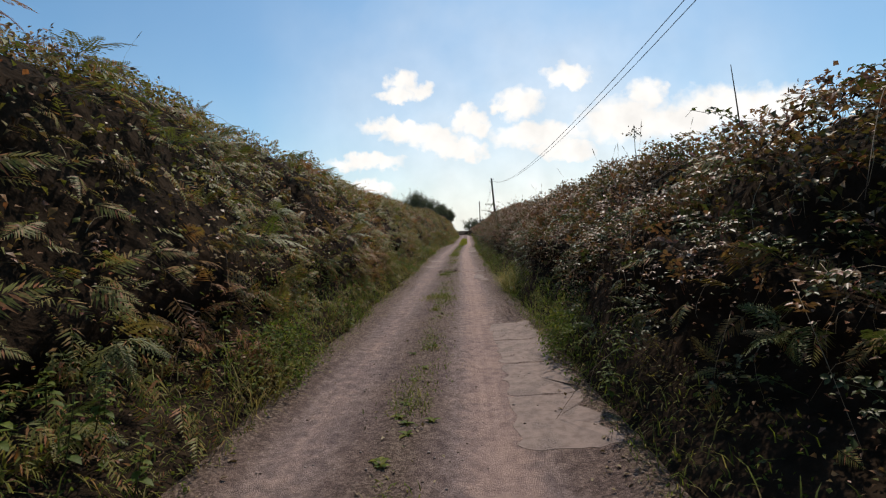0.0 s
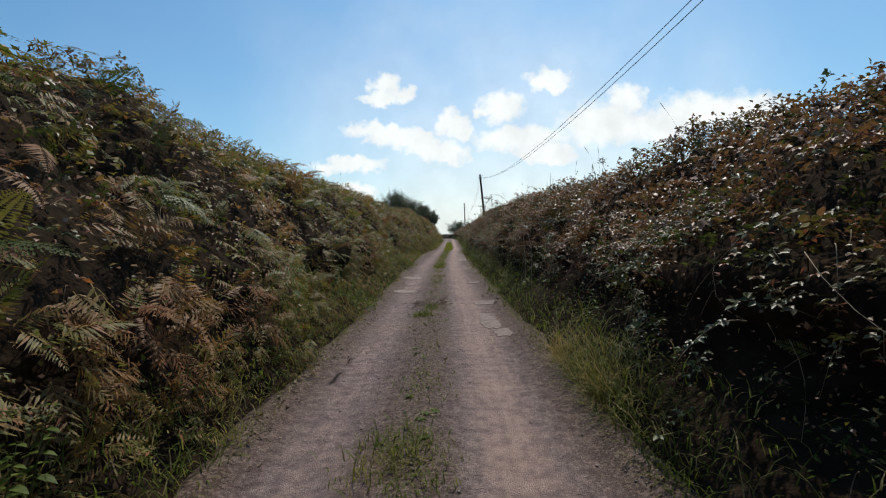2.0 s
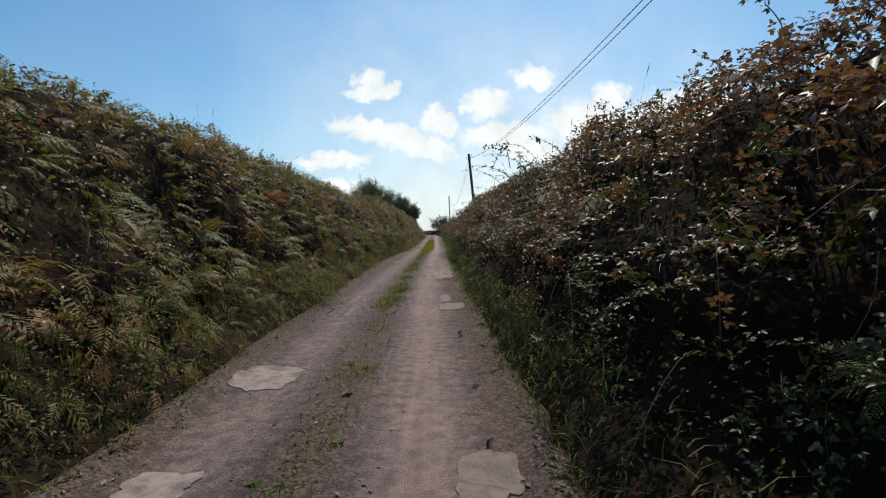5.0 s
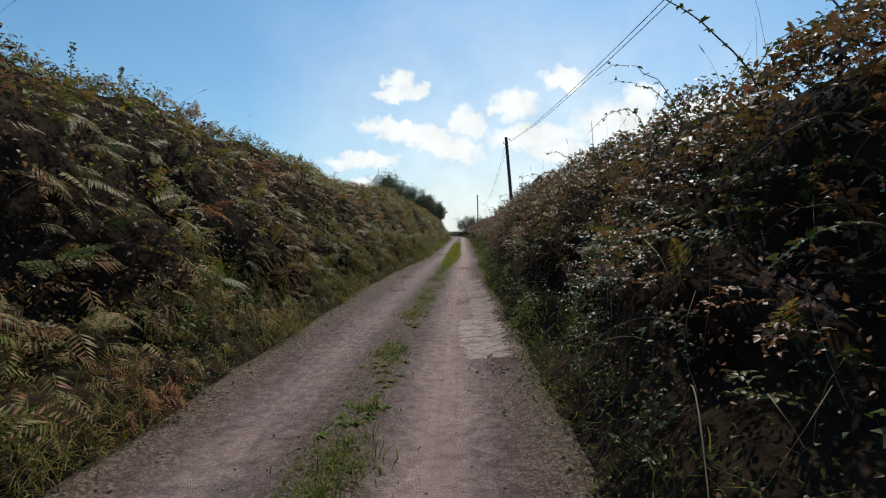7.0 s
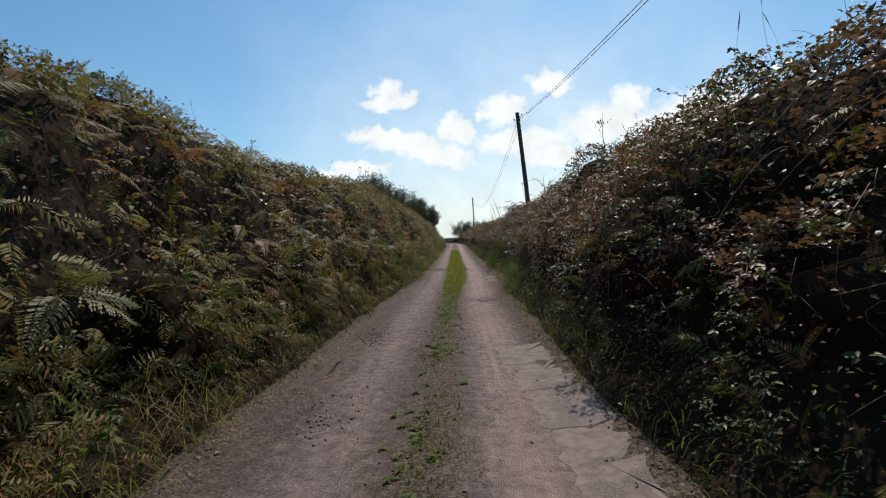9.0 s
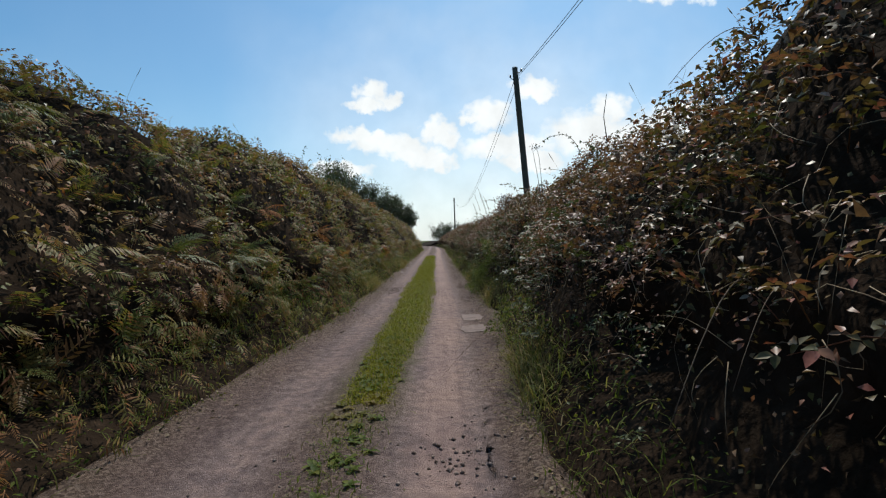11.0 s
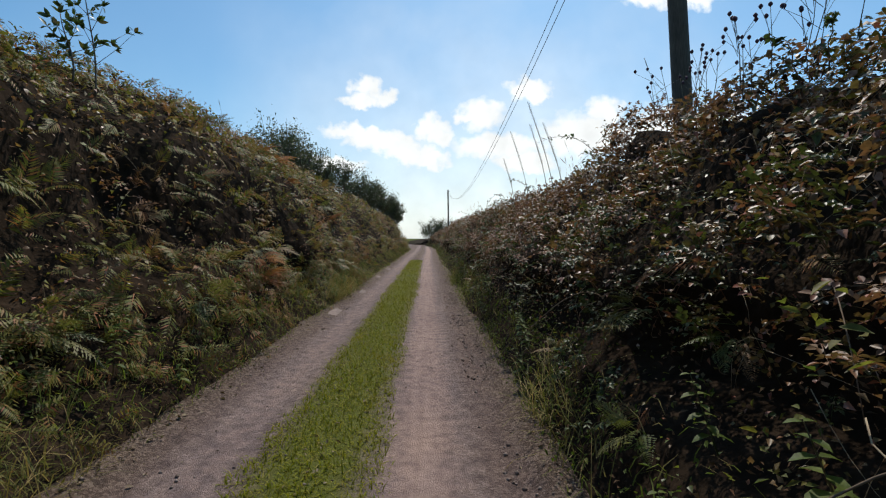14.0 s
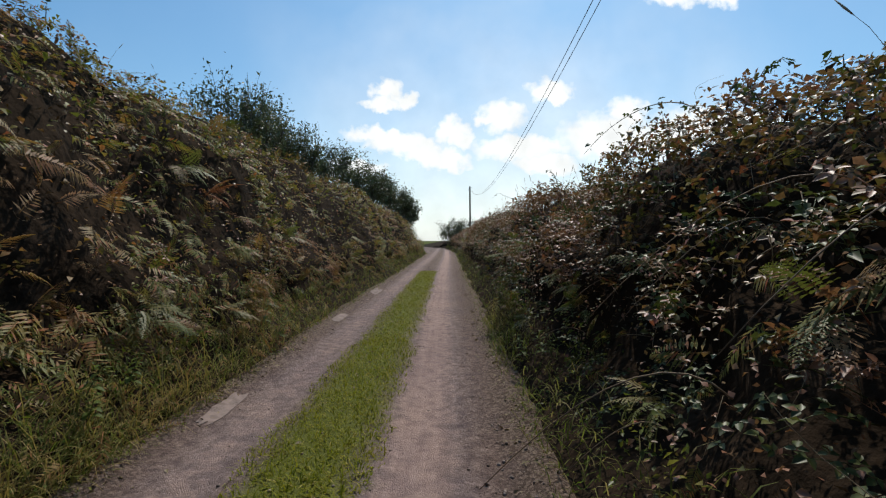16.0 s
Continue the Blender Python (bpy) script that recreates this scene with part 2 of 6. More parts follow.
def lane_material():
    m, N, L, p = material("worn_gravel_lane", 0.92, 0.3)
    g = N.new("ShaderNodeNewGeometry")
    tones = []
    for scale in (60, 150):
        stones = N.new("ShaderNodeTexVoronoi")
        stones.inputs["Scale"].default_value = scale
        L.new(g.outputs["Position"], stones.inputs["Vector"])
        sepc = N.new("ShaderNodeSeparateColor")
        L.new(stones.outputs["Color"], sepc.inputs[0])
        tones.append(sepc.outputs[0])
    r = ramp_node(N, [(0.1, (0.085, 0.06, 0.053)), (0.35, (0.165, 0.119, 0.104)), (0.65, (0.255, 0.188, 0.163)), (0.9, (0.4, 0.31, 0.27))])
    both = N.new("ShaderNodeMath")
    both.operation = "MULTIPLY_ADD"
    both.inputs[1].default_value = 0.55
    half2 = N.new("ShaderNodeMath")
    half2.operation = "MULTIPLY"
    half2.inputs[1].default_value = 0.45
    L.new(tones[1], half2.inputs[0])
    L.new(tones[0], both.inputs[0]), L.new(half2.outputs[0], both.inputs[2])
    L.new(both.outputs[0], r.inputs[0])
    worn = N.new("ShaderNodeAttribute")
    worn.attribute_name = "wear"
    less = N.new("ShaderNodeMath")
    less.operation = "MULTIPLY"
    less.inputs[1].default_value = 0.74
    L.new(worn.outputs["Fac"], less.inputs[0])
    speckle = mix_colour(N, L, less.outputs[0], r.outputs[0], (0.315, 0.232, 0.2))
    blot = world_noise(N, L, 0.9, 5)
    r2 = ramp_node(N, [(0.32, (0.86, 0.83, 0.86)), (0.5, (0.98, 0.95, 0.95)), (0.68, (1.1, 1.05, 1.0))])
    L.new(blot.outputs[0], r2.inputs[0])
    c = mix_colour(N, L, 1.0, speckle, r2.outputs[0], "MULTIPLY")
    streak = world_noise(N, L, 1.0, 6)
    mp = N.new("ShaderNodeMapping")
    mp.inputs["Scale"].default_value = (16, 0.35, 1)
    L.new(g.outputs["Position"], mp.inputs[0])
    L.new(mp.outputs[0], streak.inputs["Vector"])
    r4 = ramp_node(N, [(0.3, (0.87, 0.86, 0.87)), (0.7, (1.1, 1.1, 1.09))])
    L.new(streak.outputs[0], r4.inputs[0])
    c = mix_colour(N, L, 1.0, c, r4.outputs[0], "MULTIPLY")
    grit = world_noise(N, L, 9, 8)
    r3 = ramp_node(N, [(0.35, (0.76, 0.75, 0.77)), (0.65, (1.17, 1.17, 1.15))])
    L.new(grit.outputs[0], r3.inputs[0])
    c = mix_colour(N, L, 1.0, c, r3.outputs[0], "MULTIPLY")
    # the wheel tracks are worn pale, the crown and the sides keep loose dark gravel and soil
    at = N.new("ShaderNodeAttribute")
    at.attribute_name = "wear"
    wob = N.new("ShaderNodeMath")
    wob.operation = "ADD"
    half = N.new("ShaderNodeMapRange")
    half.inputs[3].default_value, half.inputs[4].default_value = -0.35, 0.35
    L.new(grit.outputs[0], half.inputs[0])
    L.new(at.outputs["Fac"], wob.inputs[0]), L.new(half.outputs[0], wob.inputs[1])
    soil = ramp_node(N, [(0.15, (0.7, 0.65, 0.61)), (0.6, (0.95, 0.95, 0.97)), (1.0, (1.28, 1.22, 1.19))])
    L.new(wob.outputs[0], soil.inputs[0])
    c = mix_colour(N, L, 1.0, c, soil.outputs[0], "MULTIPLY")
    mould = N.new("ShaderNodeAttribute")
    mould.attribute_name = "dirt"
    crumbs = ramp_node(N, [(0.3, (0.085, 0.053, 0.037)), (0.6, (0.15, 0.099, 0.071)), (0.85, (0.23, 0.162, 0.12))])
    L.new(tones[0], crumbs.inputs[0])
    ragged = N.new("ShaderNodeMath")
    ragged.operation = "MULTIPLY_ADD"
    ragged.use_clamp = True
    ragged.inputs[1].default_value = 1.1
    L.new(mould.outputs["Fac"], ragged.inputs[0]), L.new(half.outputs[0], ragged.inputs[2])
    c = mix_colour(N, L, ragged.outputs[0], c, crumbs.outputs[0])
    green = N.new("ShaderNodeAttribute")
    green.attribute_name = "moss"
    c = mix_colour(N, L, green.outputs["Fac"], c, (0.12, 0.125, 0.014))
    L.new(c, p.inputs["Base Color"])
    add = N.new("ShaderNodeMath")
    add.operation = "MULTIPLY_ADD"
    L.new(stones.outputs["Distance"], add.inputs[0])
    add.inputs[1].default_value = -0.6
    L.new(grit.outputs[0], add.inputs[2])
    bump_node(N, L, add.outputs[0], 0.9, 0.02, p.inputs["Normal"])
    return m


def concrete_material(name, low, high):
    """Worn concrete: blotched with gravel dust, pitted, a little dirt in the low spots."""
    m, N, L, p = material(name, 0.9, 0.25)
    rnd = N.new("ShaderNodeObjectInfo").outputs["Random"]
    r = ramp_node(N, [(0, low), (1, high)])
    L.new(rnd, r.inputs[0])
    n = world_noise(N, L, 14, 8)
    r2 = ramp_node(N, [(0.32, (0.7, 0.67, 0.66)), (0.5, (0.97, 0.96, 0.95)), (0.7, (1.13, 1.12, 1.1))])
    L.new(n.outputs[0], r2.inputs[0])
    c = mix_colour(N, L, 1.0, r.outputs[0], r2.outputs[0], "MULTIPLY")
    dust = world_noise(N, L, 4.5, 6)
    over = ramp_node(N, [(0.5, (0, 0, 0)), (0.62, (1, 1, 1))])
    L.new(dust.outputs[0], over.inputs[0])
    grit = world_noise(N, L, 90, 3)
    pits = ramp_node(N, [(0.35, (0.11, 0.08, 0.068)), (0.65, (0.26, 0.195, 0.168))])
    L.new(grit.outputs[0], pits.inputs[0])
    L.new(mix_colour(N, L, over.outputs[0], c, pits.outputs[0]), p.inputs["Base Color"])
    bump_node(N, L, grit.outputs[0], 0.6, 0.006, p.inputs["Normal"])
    return m


MAT["soil"], MAT["lane"], MAT["concrete"] = soil_material(), lane_material(), concrete_material("worn_concrete", (0.245, 0.182, 0.155), (0.265, 0.198, 0.17))
MAT["pale_concrete"] = concrete_material("bare_concrete", (0.31, 0.237, 0.2), (0.34, 0.262, 0.222))
MAT["stone"] = leaf_material("loose_stone", [(0, (0.15, 0.11, 0.09)), (0.6, (0.26, 0.198, 0.165)), (1, (0.34, 0.27, 0.23))], (0.24, 0.18, 0.15), 0.95, 0.0, spec=0.08)


# ---------------------------------------------------------------- the plan
def table(*pairs):
    ys, vs = zip(*pairs)
    return lambda y: np.interp(y, ys, vs)


# edges of the lane and the height of the green on either bank, along the lane
LEFT = table((-30, -1.63), (0, -1.61), (15, -1.69), (30, -1.9), (39, -1.99), (45, -1.8), (52, -1.37), (60, -1.35), (68, -1.26), (80, -1.23), (106, -1.08), (115, -1.1), (130, -2.4), (150, -6), (175, -13))
RIGHT = table((-30, 1.03), (5, 1.03), (15, 0.85), (33, 0.85), (41, 0.87), (46, 0.94), (52, 1.33), (60, 1.36), (68, 1.39), (80, 1.46), (106, 1.75), (118, 1.8), (135, 1.4), (150, 0.6), (175, -5))
TOP_L = table((-30, 3.55), (0, 3.5), (8, 3.7), (15, 3.6), (24, 3.62), (31, 3.7), (38, 3.7), (48, 3.55), (53, 3.72), (58, 4.05), (65, 4.2), (72, 4.05), (76, 3.9), (90, 4.1), (115, 4.0), (135, 3.2), (150, 1.0), (165, 0))
TOP_R = table((-30, 2.5), (3, 2.6), (5.5, 2.4), (11, 2.75), (14.5, 2.75), (17, 2.35), (22, 2.6), (31, 2.45), (36, 2.85), (46, 2.95), (50.3, 2.6), (51.8, 2.95), (53.4, 2.95), (56, 2.72), (57.8, 2.85), (59.8, 2.75), (61.6, 2.95), (63.2, 2.8), (64.5, 2.5), (66, 2.4), (70, 2.3), (78, 2.5), (90, 2.85), (125, 2.9), (148, 2.6), (158, 1.0), (170, 0))
CROWN = table((-30, -0.5), (10, -0.47), (30, -0.6), (40, -0.45), (48, -0.3), (52, -0.16), (60, -0.11), (68, -0.06), (86, 0.02), (110, 0.3))


def hash2(i, j, seed):
    n = (i * 374761393 + j * 668265263 + seed * 974711) & 0x7FFFFFFF
    n = ((n ^ (n >> 13)) * 1274126177) & 0x7FFFFFFF
    return ((n ^ (n >> 16)) & 0xFFFF) / 65535.0


def wave(u, v, seed=0):
    """Smooth value noise, -1 to 1."""
    u, v = np.asarray(u, float), np.asarray(v, float)
    i, j = np.floor(u).astype(np.int64), np.floor(v).astype(np.int64)
    a, b = u - i, v - j
    a, b = a * a * (3 - 2 * a), b * b * (3 - 2 * b)
    h = lambda p, q: hash2(i + p, j + q, seed)
    return 2 * ((h(0, 0) * (1 - a) + h(1, 0) * a) * (1 - b) + (h(0, 1) * (1 - a) + h(1, 1) * a) * b) - 1


# deep gaps under the overhanging green: side, place along the lane, half length, depth
HOLLOWS = [(-1, 1.6, 1.1, 0.5), (-1, 15.6, 0.7, 0.4), (-1, 33.6, 0.5, 0.35), (-1, 51.4, 0.6, 0.35), (1, 34.2, 0.9, 0.2), (1, 51.2, 0.8, 0.2), (1, 46.3, 0.7, 0.4), (1, 26.9, 0.6, 0.35), (1, 67.3, 0.6, 0.3), (1, 2.2, 0.6, 0.25)]


def bank(side, y, s, lump=1.0):
    """Points on the outside of the green of a bank: s from 0 at the lane's edge to 1 far over its top. Returns places and normals."""
    y, s = np.broadcast_arrays(np.asarray(y, float), np.asarray(s, float))
    knots = np.array([0, 0.1, 0.22, 0.34, 0.5, 0.68, 0.84, 1.0])

    def bare(y, s):
        if side < 0:
            top = TOP_L(y)
            k = np.minimum(1, top / 3.0)
            d = np.stack([0 * y + q for q in (0.05, 0.1, 0.26, 0.66, 1.5, 2.9, 4.2, 7.0)], -1)
            z = np.stack([0 * y, 0.45 * k, 1.0 * k, 1.5 * k, 1.5 * k + (top - 1.5 * k) * 0.57, top, top + 0.1, top - 0.2], -1)
        else:
            top = TOP_R(y)
            k = np.minimum(1, top / 2.3)
            d = np.stack([0 * y + q for q in (0.05, 0.09, 0.2, 0.45, 0.95, 1.75, 3.1, 6.0)], -1)
            z = np.stack([0 * y, 0.45 * k, 1.0 * k, 1.5 * k, 2.0 * k, top, top + 0.05, top - 0.2], -1)
        i = np.clip(np.searchsorted(knots, s, "right") - 1, 0, 6)
        f = (s - knots[i]) / (knots[i + 1] - knots[i])
        pick = lambda a: np.take_along_axis(a, i[..., None], -1)[..., 0] * (1 - f) + np.take_along_axis(a, i[..., None] + 1, -1)[..., 0] * f
        edge = LEFT(y) if side < 0 else RIGHT(y)
        return edge + side * pick(d), pick(z)

    x, z = bare(y, s)
    x2, z2 = bare(y, np.minimum(s + 0.04, 1.0))
    x1, z1 = bare(y, np.maximum(s - 0.04, 0.0))
    tx, tz = x2 - x1, z2 - z1
    n = np.hypot(tx, tz) + 1e-9
    nx, nz = -side * np.abs(tz) / n, np.abs(tx) / n
    grow = np.clip(s * 6, 0, 1)
    seed = 3 if side < 0 else 8
    h = lump * grow * (0.25 * wave(y / 1.7, s * 4.2, seed) + 0.2 * wave(y / 0.6, s * 11, seed + 1))
    # shady hollows in the lower half
    h = h - (0.42 if side < 0 else 0.32) * lump * np.clip(1.7 * wave(y / 1.25, s * 5.0, seed + 5) - 0.1, 0, 1) * np.interp(s, [0.04, 0.12, 0.36, 0.5], [0, 1, 1, 0])
    h = h - lump * 0.2 * np.interp(s, [0.02, 0.08, 0.2, 0.3], [0, 1, 1, 0])
    for at, y0, half, depth in HOLLOWS:
        if at == side:
            h = h - lump * depth * np.exp(-(((y - y0) / half) ** 2)) * np.interp(s, [0.04, 0.14, 0.38, 0.5], [0, 1, 1, 0])
    x = x + side * np.interp(s, [0, 0.15, 0.4], [1, 1, 0]) * (0.12 * wave(y / 1.4, y * 0 + 4, seed + 6) + 0.05 * wave(y / 0.33, y * 0 + 7, seed + 7))
    return np.stack([x + nx * h, y, z + nz * h], -1), np.stack([nx, 0 * nx, nz], -1)


# ---------------------------------------------------------------- mesh helpers
def tri_mesh(name, V, F, mat, smooth=False):
    V, F = np.ascontiguousarray(V, np.float32), np.ascontiguousarray(F, np.int32)
    me = bpy.data.meshes.new(name)
    me.vertices.add(len(V))
    me.vertices.foreach_set("co", V.ravel())
    me.loops.add(F.size)
    me.loops.foreach_set("vertex_index", F.ravel())
    me.polygons.add(len(F))
    me.polygons.foreach_set("loop_start", np.arange(0, F.size, F.shape[1], dtype=np.int32))
    me.update(calc_edges=True)
    if smooth:
        me.polygons.foreach_set("use_smooth", np.ones(len(F), bool))
    me.materials.append(mat)
    return me


def unit(a):
    return a / (np.linalg.norm(a, axis=-1, keepdims=True) + 1e-9)


def frames_of(ahead, up):
    """Turns whose y goes ahead and whose z is as near to up as can be: (n, 3, 3), columns x, y, z."""
    ahead = unit(ahead)
    side = unit(np.cross(ahead, up))
    return np.stack([side, ahead, np.cross(side, ahead)], -1)


def spread(tv, tf, pos, rot, size):
    """Many copies of one small template as vertices and faces."""
    n, k = len(pos), len(tv)
    size = np.asarray(size, float)
    size = size[:, None, None] if size.ndim == 1 else size[:, None, :]
    V = np.einsum("nij,nkj->nki", rot, tv[None] * size) + pos[:, None]
    F = tf[None] + (np.arange(n) * k)[:, None, None]
    return V.reshape(-1, 3), F.reshape(-1, tf.shape[1])


def merged(groups):
    V, F, base = [], [], 0
    for v, f in groups:
        V.append(v), F.append(f + base)
        base += len(v)
    return np.concatenate(V), np.concatenate(F)


def part(name, bm, mat, parent, label=""):
    me = bpy.data.meshes.new(name)
    bm.to_mesh(me)
    bm.free()
    me.materials.append(mat)
    ob = new(name, me)
    ob.parent = parent
    return tagged(ob, label)


def tube(path, radii, sides=5):
    """A tapered tube along points: vertices and triangles."""
    path, radii = np.asarray(path, float), np.asarray(radii, float)
    t = unit(np.gradient(path, axis=0))
    ref = np.where(np.abs(t[:, 2:3]) > 0.9, [[1.0, 0, 0]], [[0, 0, 1.0]])
    a = unit(np.cross(t, ref))
    b = np.cross(t, a)
    ang = np.arange(sides) * 2 * np.pi / sides
    V = path[:, None] + radii[:, None, None] * (np.cos(ang)[None, :, None] * a[:, None] + np.sin(ang)[None, :, None] * b[:, None])
    F = []
    for i in range(len(path) - 1):
        for k in range(sides):
            p, q = i * sides + k, i * sides + (k + 1) % sides
            F += [(p, q, q + sides), (p, q + sides, p + sides)]
    for k in range(1, sides - 1):
        F += [(0, k + 1, k), ((len(path) - 1) * sides, (len(path) - 1) * sides + k, (len(path) - 1) * sides + k + 1)]
    return V.reshape(-1, 3), np.array(F)


# ---------------------------------------------------------------- leaf templates
def leaflet(length, width, fold=0.25, droop=0.15, lobes=True):
    """An oval leaf, pointed, folded a little along its midrib; y runs to the tip."""
    ys = (0.0, 0.28, 0.62, 1.0)
    ws = (0.0, 0.5, 0.42, 0.0)
    mid = [(0, y * length, -droop * length * y * y) for y in ys]
    V = list(mid)
    for sgn in (-1, 1):
        for y, w in zip(ys[1:3], ws[1:3]):
            V.append((sgn * w * width, (y + 0.04) * length, -droop * length * y * y + fold * w * width))
    F = [(0, 1, 4), (1, 2, 5), (1, 5, 4), (2, 3, 5), (0, 6, 1), (1, 7, 2), (1, 6, 7), (2, 7, 3)]
    return np.array(V, float), np.array(F)


def simple_leaf(length, width, fold=0.2, droop=0.2):
    V = np.array([(0, 0, 0), (-width / 2, 0.42 * length, fold * width), (0, 0.5 * length, -droop * length * 0.3), (width / 2, 0.42 * length, fold * width), (0, length, -droop * length)])
    return V, np.array([(0, 2, 1), (1, 2, 4), (0, 3, 2), (2, 3, 4)])


def trefoil(size=1.0):
    """A bramble leaf: three leaflets on a short stalk."""
    out = []
    for ang, l in ((0, 1.0), (68, 0.85), (-68, 0.85)):
        v, f = simple_leaf(0.075 * l * size, 0.055 * l * size, 0.25, 0.2)
        a = radians(ang)
        r = np.array([[math.cos(a), -math.sin(a), 0], [math.sin(a), math.cos(a), 0], [0, 0, 1]])
        out.append((v @ r.T + (0, 0.02 * size, 0), f))
    return merged(out)


def oval_leaf(length, width, fold=0.3, droop=0.2):
    """A pointed oval leaf folded along its midrib; y runs to the tip."""
    V = [(0, 0, 0), (0, length, -droop * length)]
    for sgn in (-1, 1):
        V += [(sgn * width * 0.46, 0.27 * length, fold * width * 0.46), (sgn * width * 0.42, 0.62 * length, fold * width * 0.42 - 0.3 * droop * length)]
    return np.array(V, float), np.array([(0, 3, 2), (0, 1, 3), (0, 4, 5), (0, 5, 1)])


def kite_leaf(length, width, fold=0.3, droop=0.2):
    V = [(0, 0, 0), (0, length, -droop * length), (-width * 0.5, 0.42 * length, fold * width * 0.5), (width * 0.5, 0.42 * length, fold * width * 0.5)]
    return np.array(V, float), np.array([(0, 1, 2), (0, 3, 1)])


def sprig_template(seed, count=7, length=0.22, leaf=0.037):
    """A side shoot of bramble: a thin bowed stem with three-part leaves to both sides."""
    rng = np.random.default_rng(seed)
    bow, sway = rng.uniform(0.1, 0.3), rng.uniform(-0.12, 0.12)
    arch = lambda q: np.array([sway * length * q * q, length * q, length * (bow * q - (bow + 0.25) * q * q)])
    out = [tube([arch(q) for q in (-0.25, 0.4, 1.0)], [0.0026, 0.002, 0.001], 3)]
    for k in range(count):
        q = 0.08 + 0.92 * k / (count - 1)
        a = 0.0 if k == count - 1 else (1 if k % 2 else -1) * radians(rng.uniform(40, 85))
        d = np.array([math.sin(a), math.cos(a), rng.uniform(-0.1, 0.3)])
        r = frames_of(d[None], (np.array([0, 0, 1.0]) + 0.28 * rng.normal(size=3))[None])[0]
        size = leaf * rng.uniform(0.75, 1.2)
        for ang, l in ((0, 1.0), (75, 0.8), (-75, 0.8)):
            v, f = (kite_leaf if ang < 0 else oval_leaf)(size * l, size * l * rng.uniform(0.6, 0.75), rng.uniform(0.15, 0.5), rng.uniform(0.05, 0.35))
            b = radians(ang + rng.uniform(-12, 12))
            m = np.array([[math.cos(b), -math.sin(b), 0], [math.sin(b), math.cos(b), 0], [0, 0, 1]])
            out.append(((v @ m.T + (0, 0.45 * size if ang else 0.6 * size, 0)) @ r.T + arch(q), f))
    return merged(out)


def frond_template(length, pairs, lobes, seed, stalk=0.25):
    """A bracken frond: a drooping stem with paired, tapering side leaves, each cut into lobes."""
    rng = np.random.default_rng(seed)
    arch = lambda s: np.array([0.05 * length * math.sin(3 * s + seed), length * s, length * (0.22 * s - 0.42 * s * s)])
    out = [tube([arch(s) for s in np.linspace(-stalk, 1, 8 if lobes else 2)], np.linspace(0.004, 0.001, 8 if lobes else 2), 3)]
    for i in range(pairs):
        s = 0.1 + 0.88 * (i / (pairs - 1)) ** 0.92
        base = arch(s)
        span = length * 0.4 * (1 - s) ** 0.75 * min(1, 0.55 + s * 2.2) + 0.015
        for sgn in (-1, 1):
            a = radians(62 + rng.uniform(-8, 8)) - 0.35 * s
            d = np.array([sgn * math.sin(a), math.cos(a), -0.12 + rng.uniform(-0.12, 0.08)])
            d /= np.linalg.norm(d)
            across = np.cross(d, (0, 0, 1.0))
            across /= np.linalg.norm(across)
            w = max(0.005, (0.078 if lobes else 0.055) * span + 0.003)
            if lobes:
                V, F = [], []
                for k in range(lobes + 1):
                    q = k / lobes
                    V.append(base + d * span * q + np.array([0, 0, -0.18 * span * q * q]))
                m = len(V)
                for k in range(lobes):
                    q = (k + 0.55) / lobes
                    lw = w * (1 - q) ** 0.7 + 0.003
                    mid = base + d * span * (q + 0.25 / lobes) + np.array([0, 0, -0.18 * span * q * q - 0.1 * lw])
                    V += [mid + across * lw, mid - across * lw]
                    F += [(k, k + 1, m + 2 * k), (k, m + 2 * k + 1, k + 1)]
                out.append((np.array(V), np.array(F)))
            else:
                tip = base + d * span + np.array([0, 0, -0.2 * span])
                mid = base + d * span * 0.35 + np.array([0, 0, -0.03 * span])
                out.append((np.array([base, mid + across * w, mid - across * w, tip]), np.array([(0, 2, 1), (1, 2, 3)])))
    return merged(out)


def blade_template(bend=0.5, width=0.05):
    V = np.array([(-width, 0, 0), (width, 0, 0), (-0.8 * width, 0.12 * bend, 0.45), (0.8 * width, 0.12 * bend, 0.45), (-0.45 * width, 0.42 * bend, 0.8), (0.45 * width, 0.42 * bend, 0.8), (0, 0.85 * bend, 0.95)])
    return V, np.array([(0, 1, 3), (0, 3, 2), (2, 3, 5), (2, 5, 4), (4, 5, 6)])


RNG = np.random.default_rng(11)


def along(n, near=73.0, far=150.0, far_share=0.2, start=-2.0):
    """Places along the lane, thick where it is walked and thinner beyond."""
    k = int(n * far_share)
    return np.concatenate([RNG.uniform(start, near, n - k), near + (far - near) * RNG.random(k) ** 1.4])


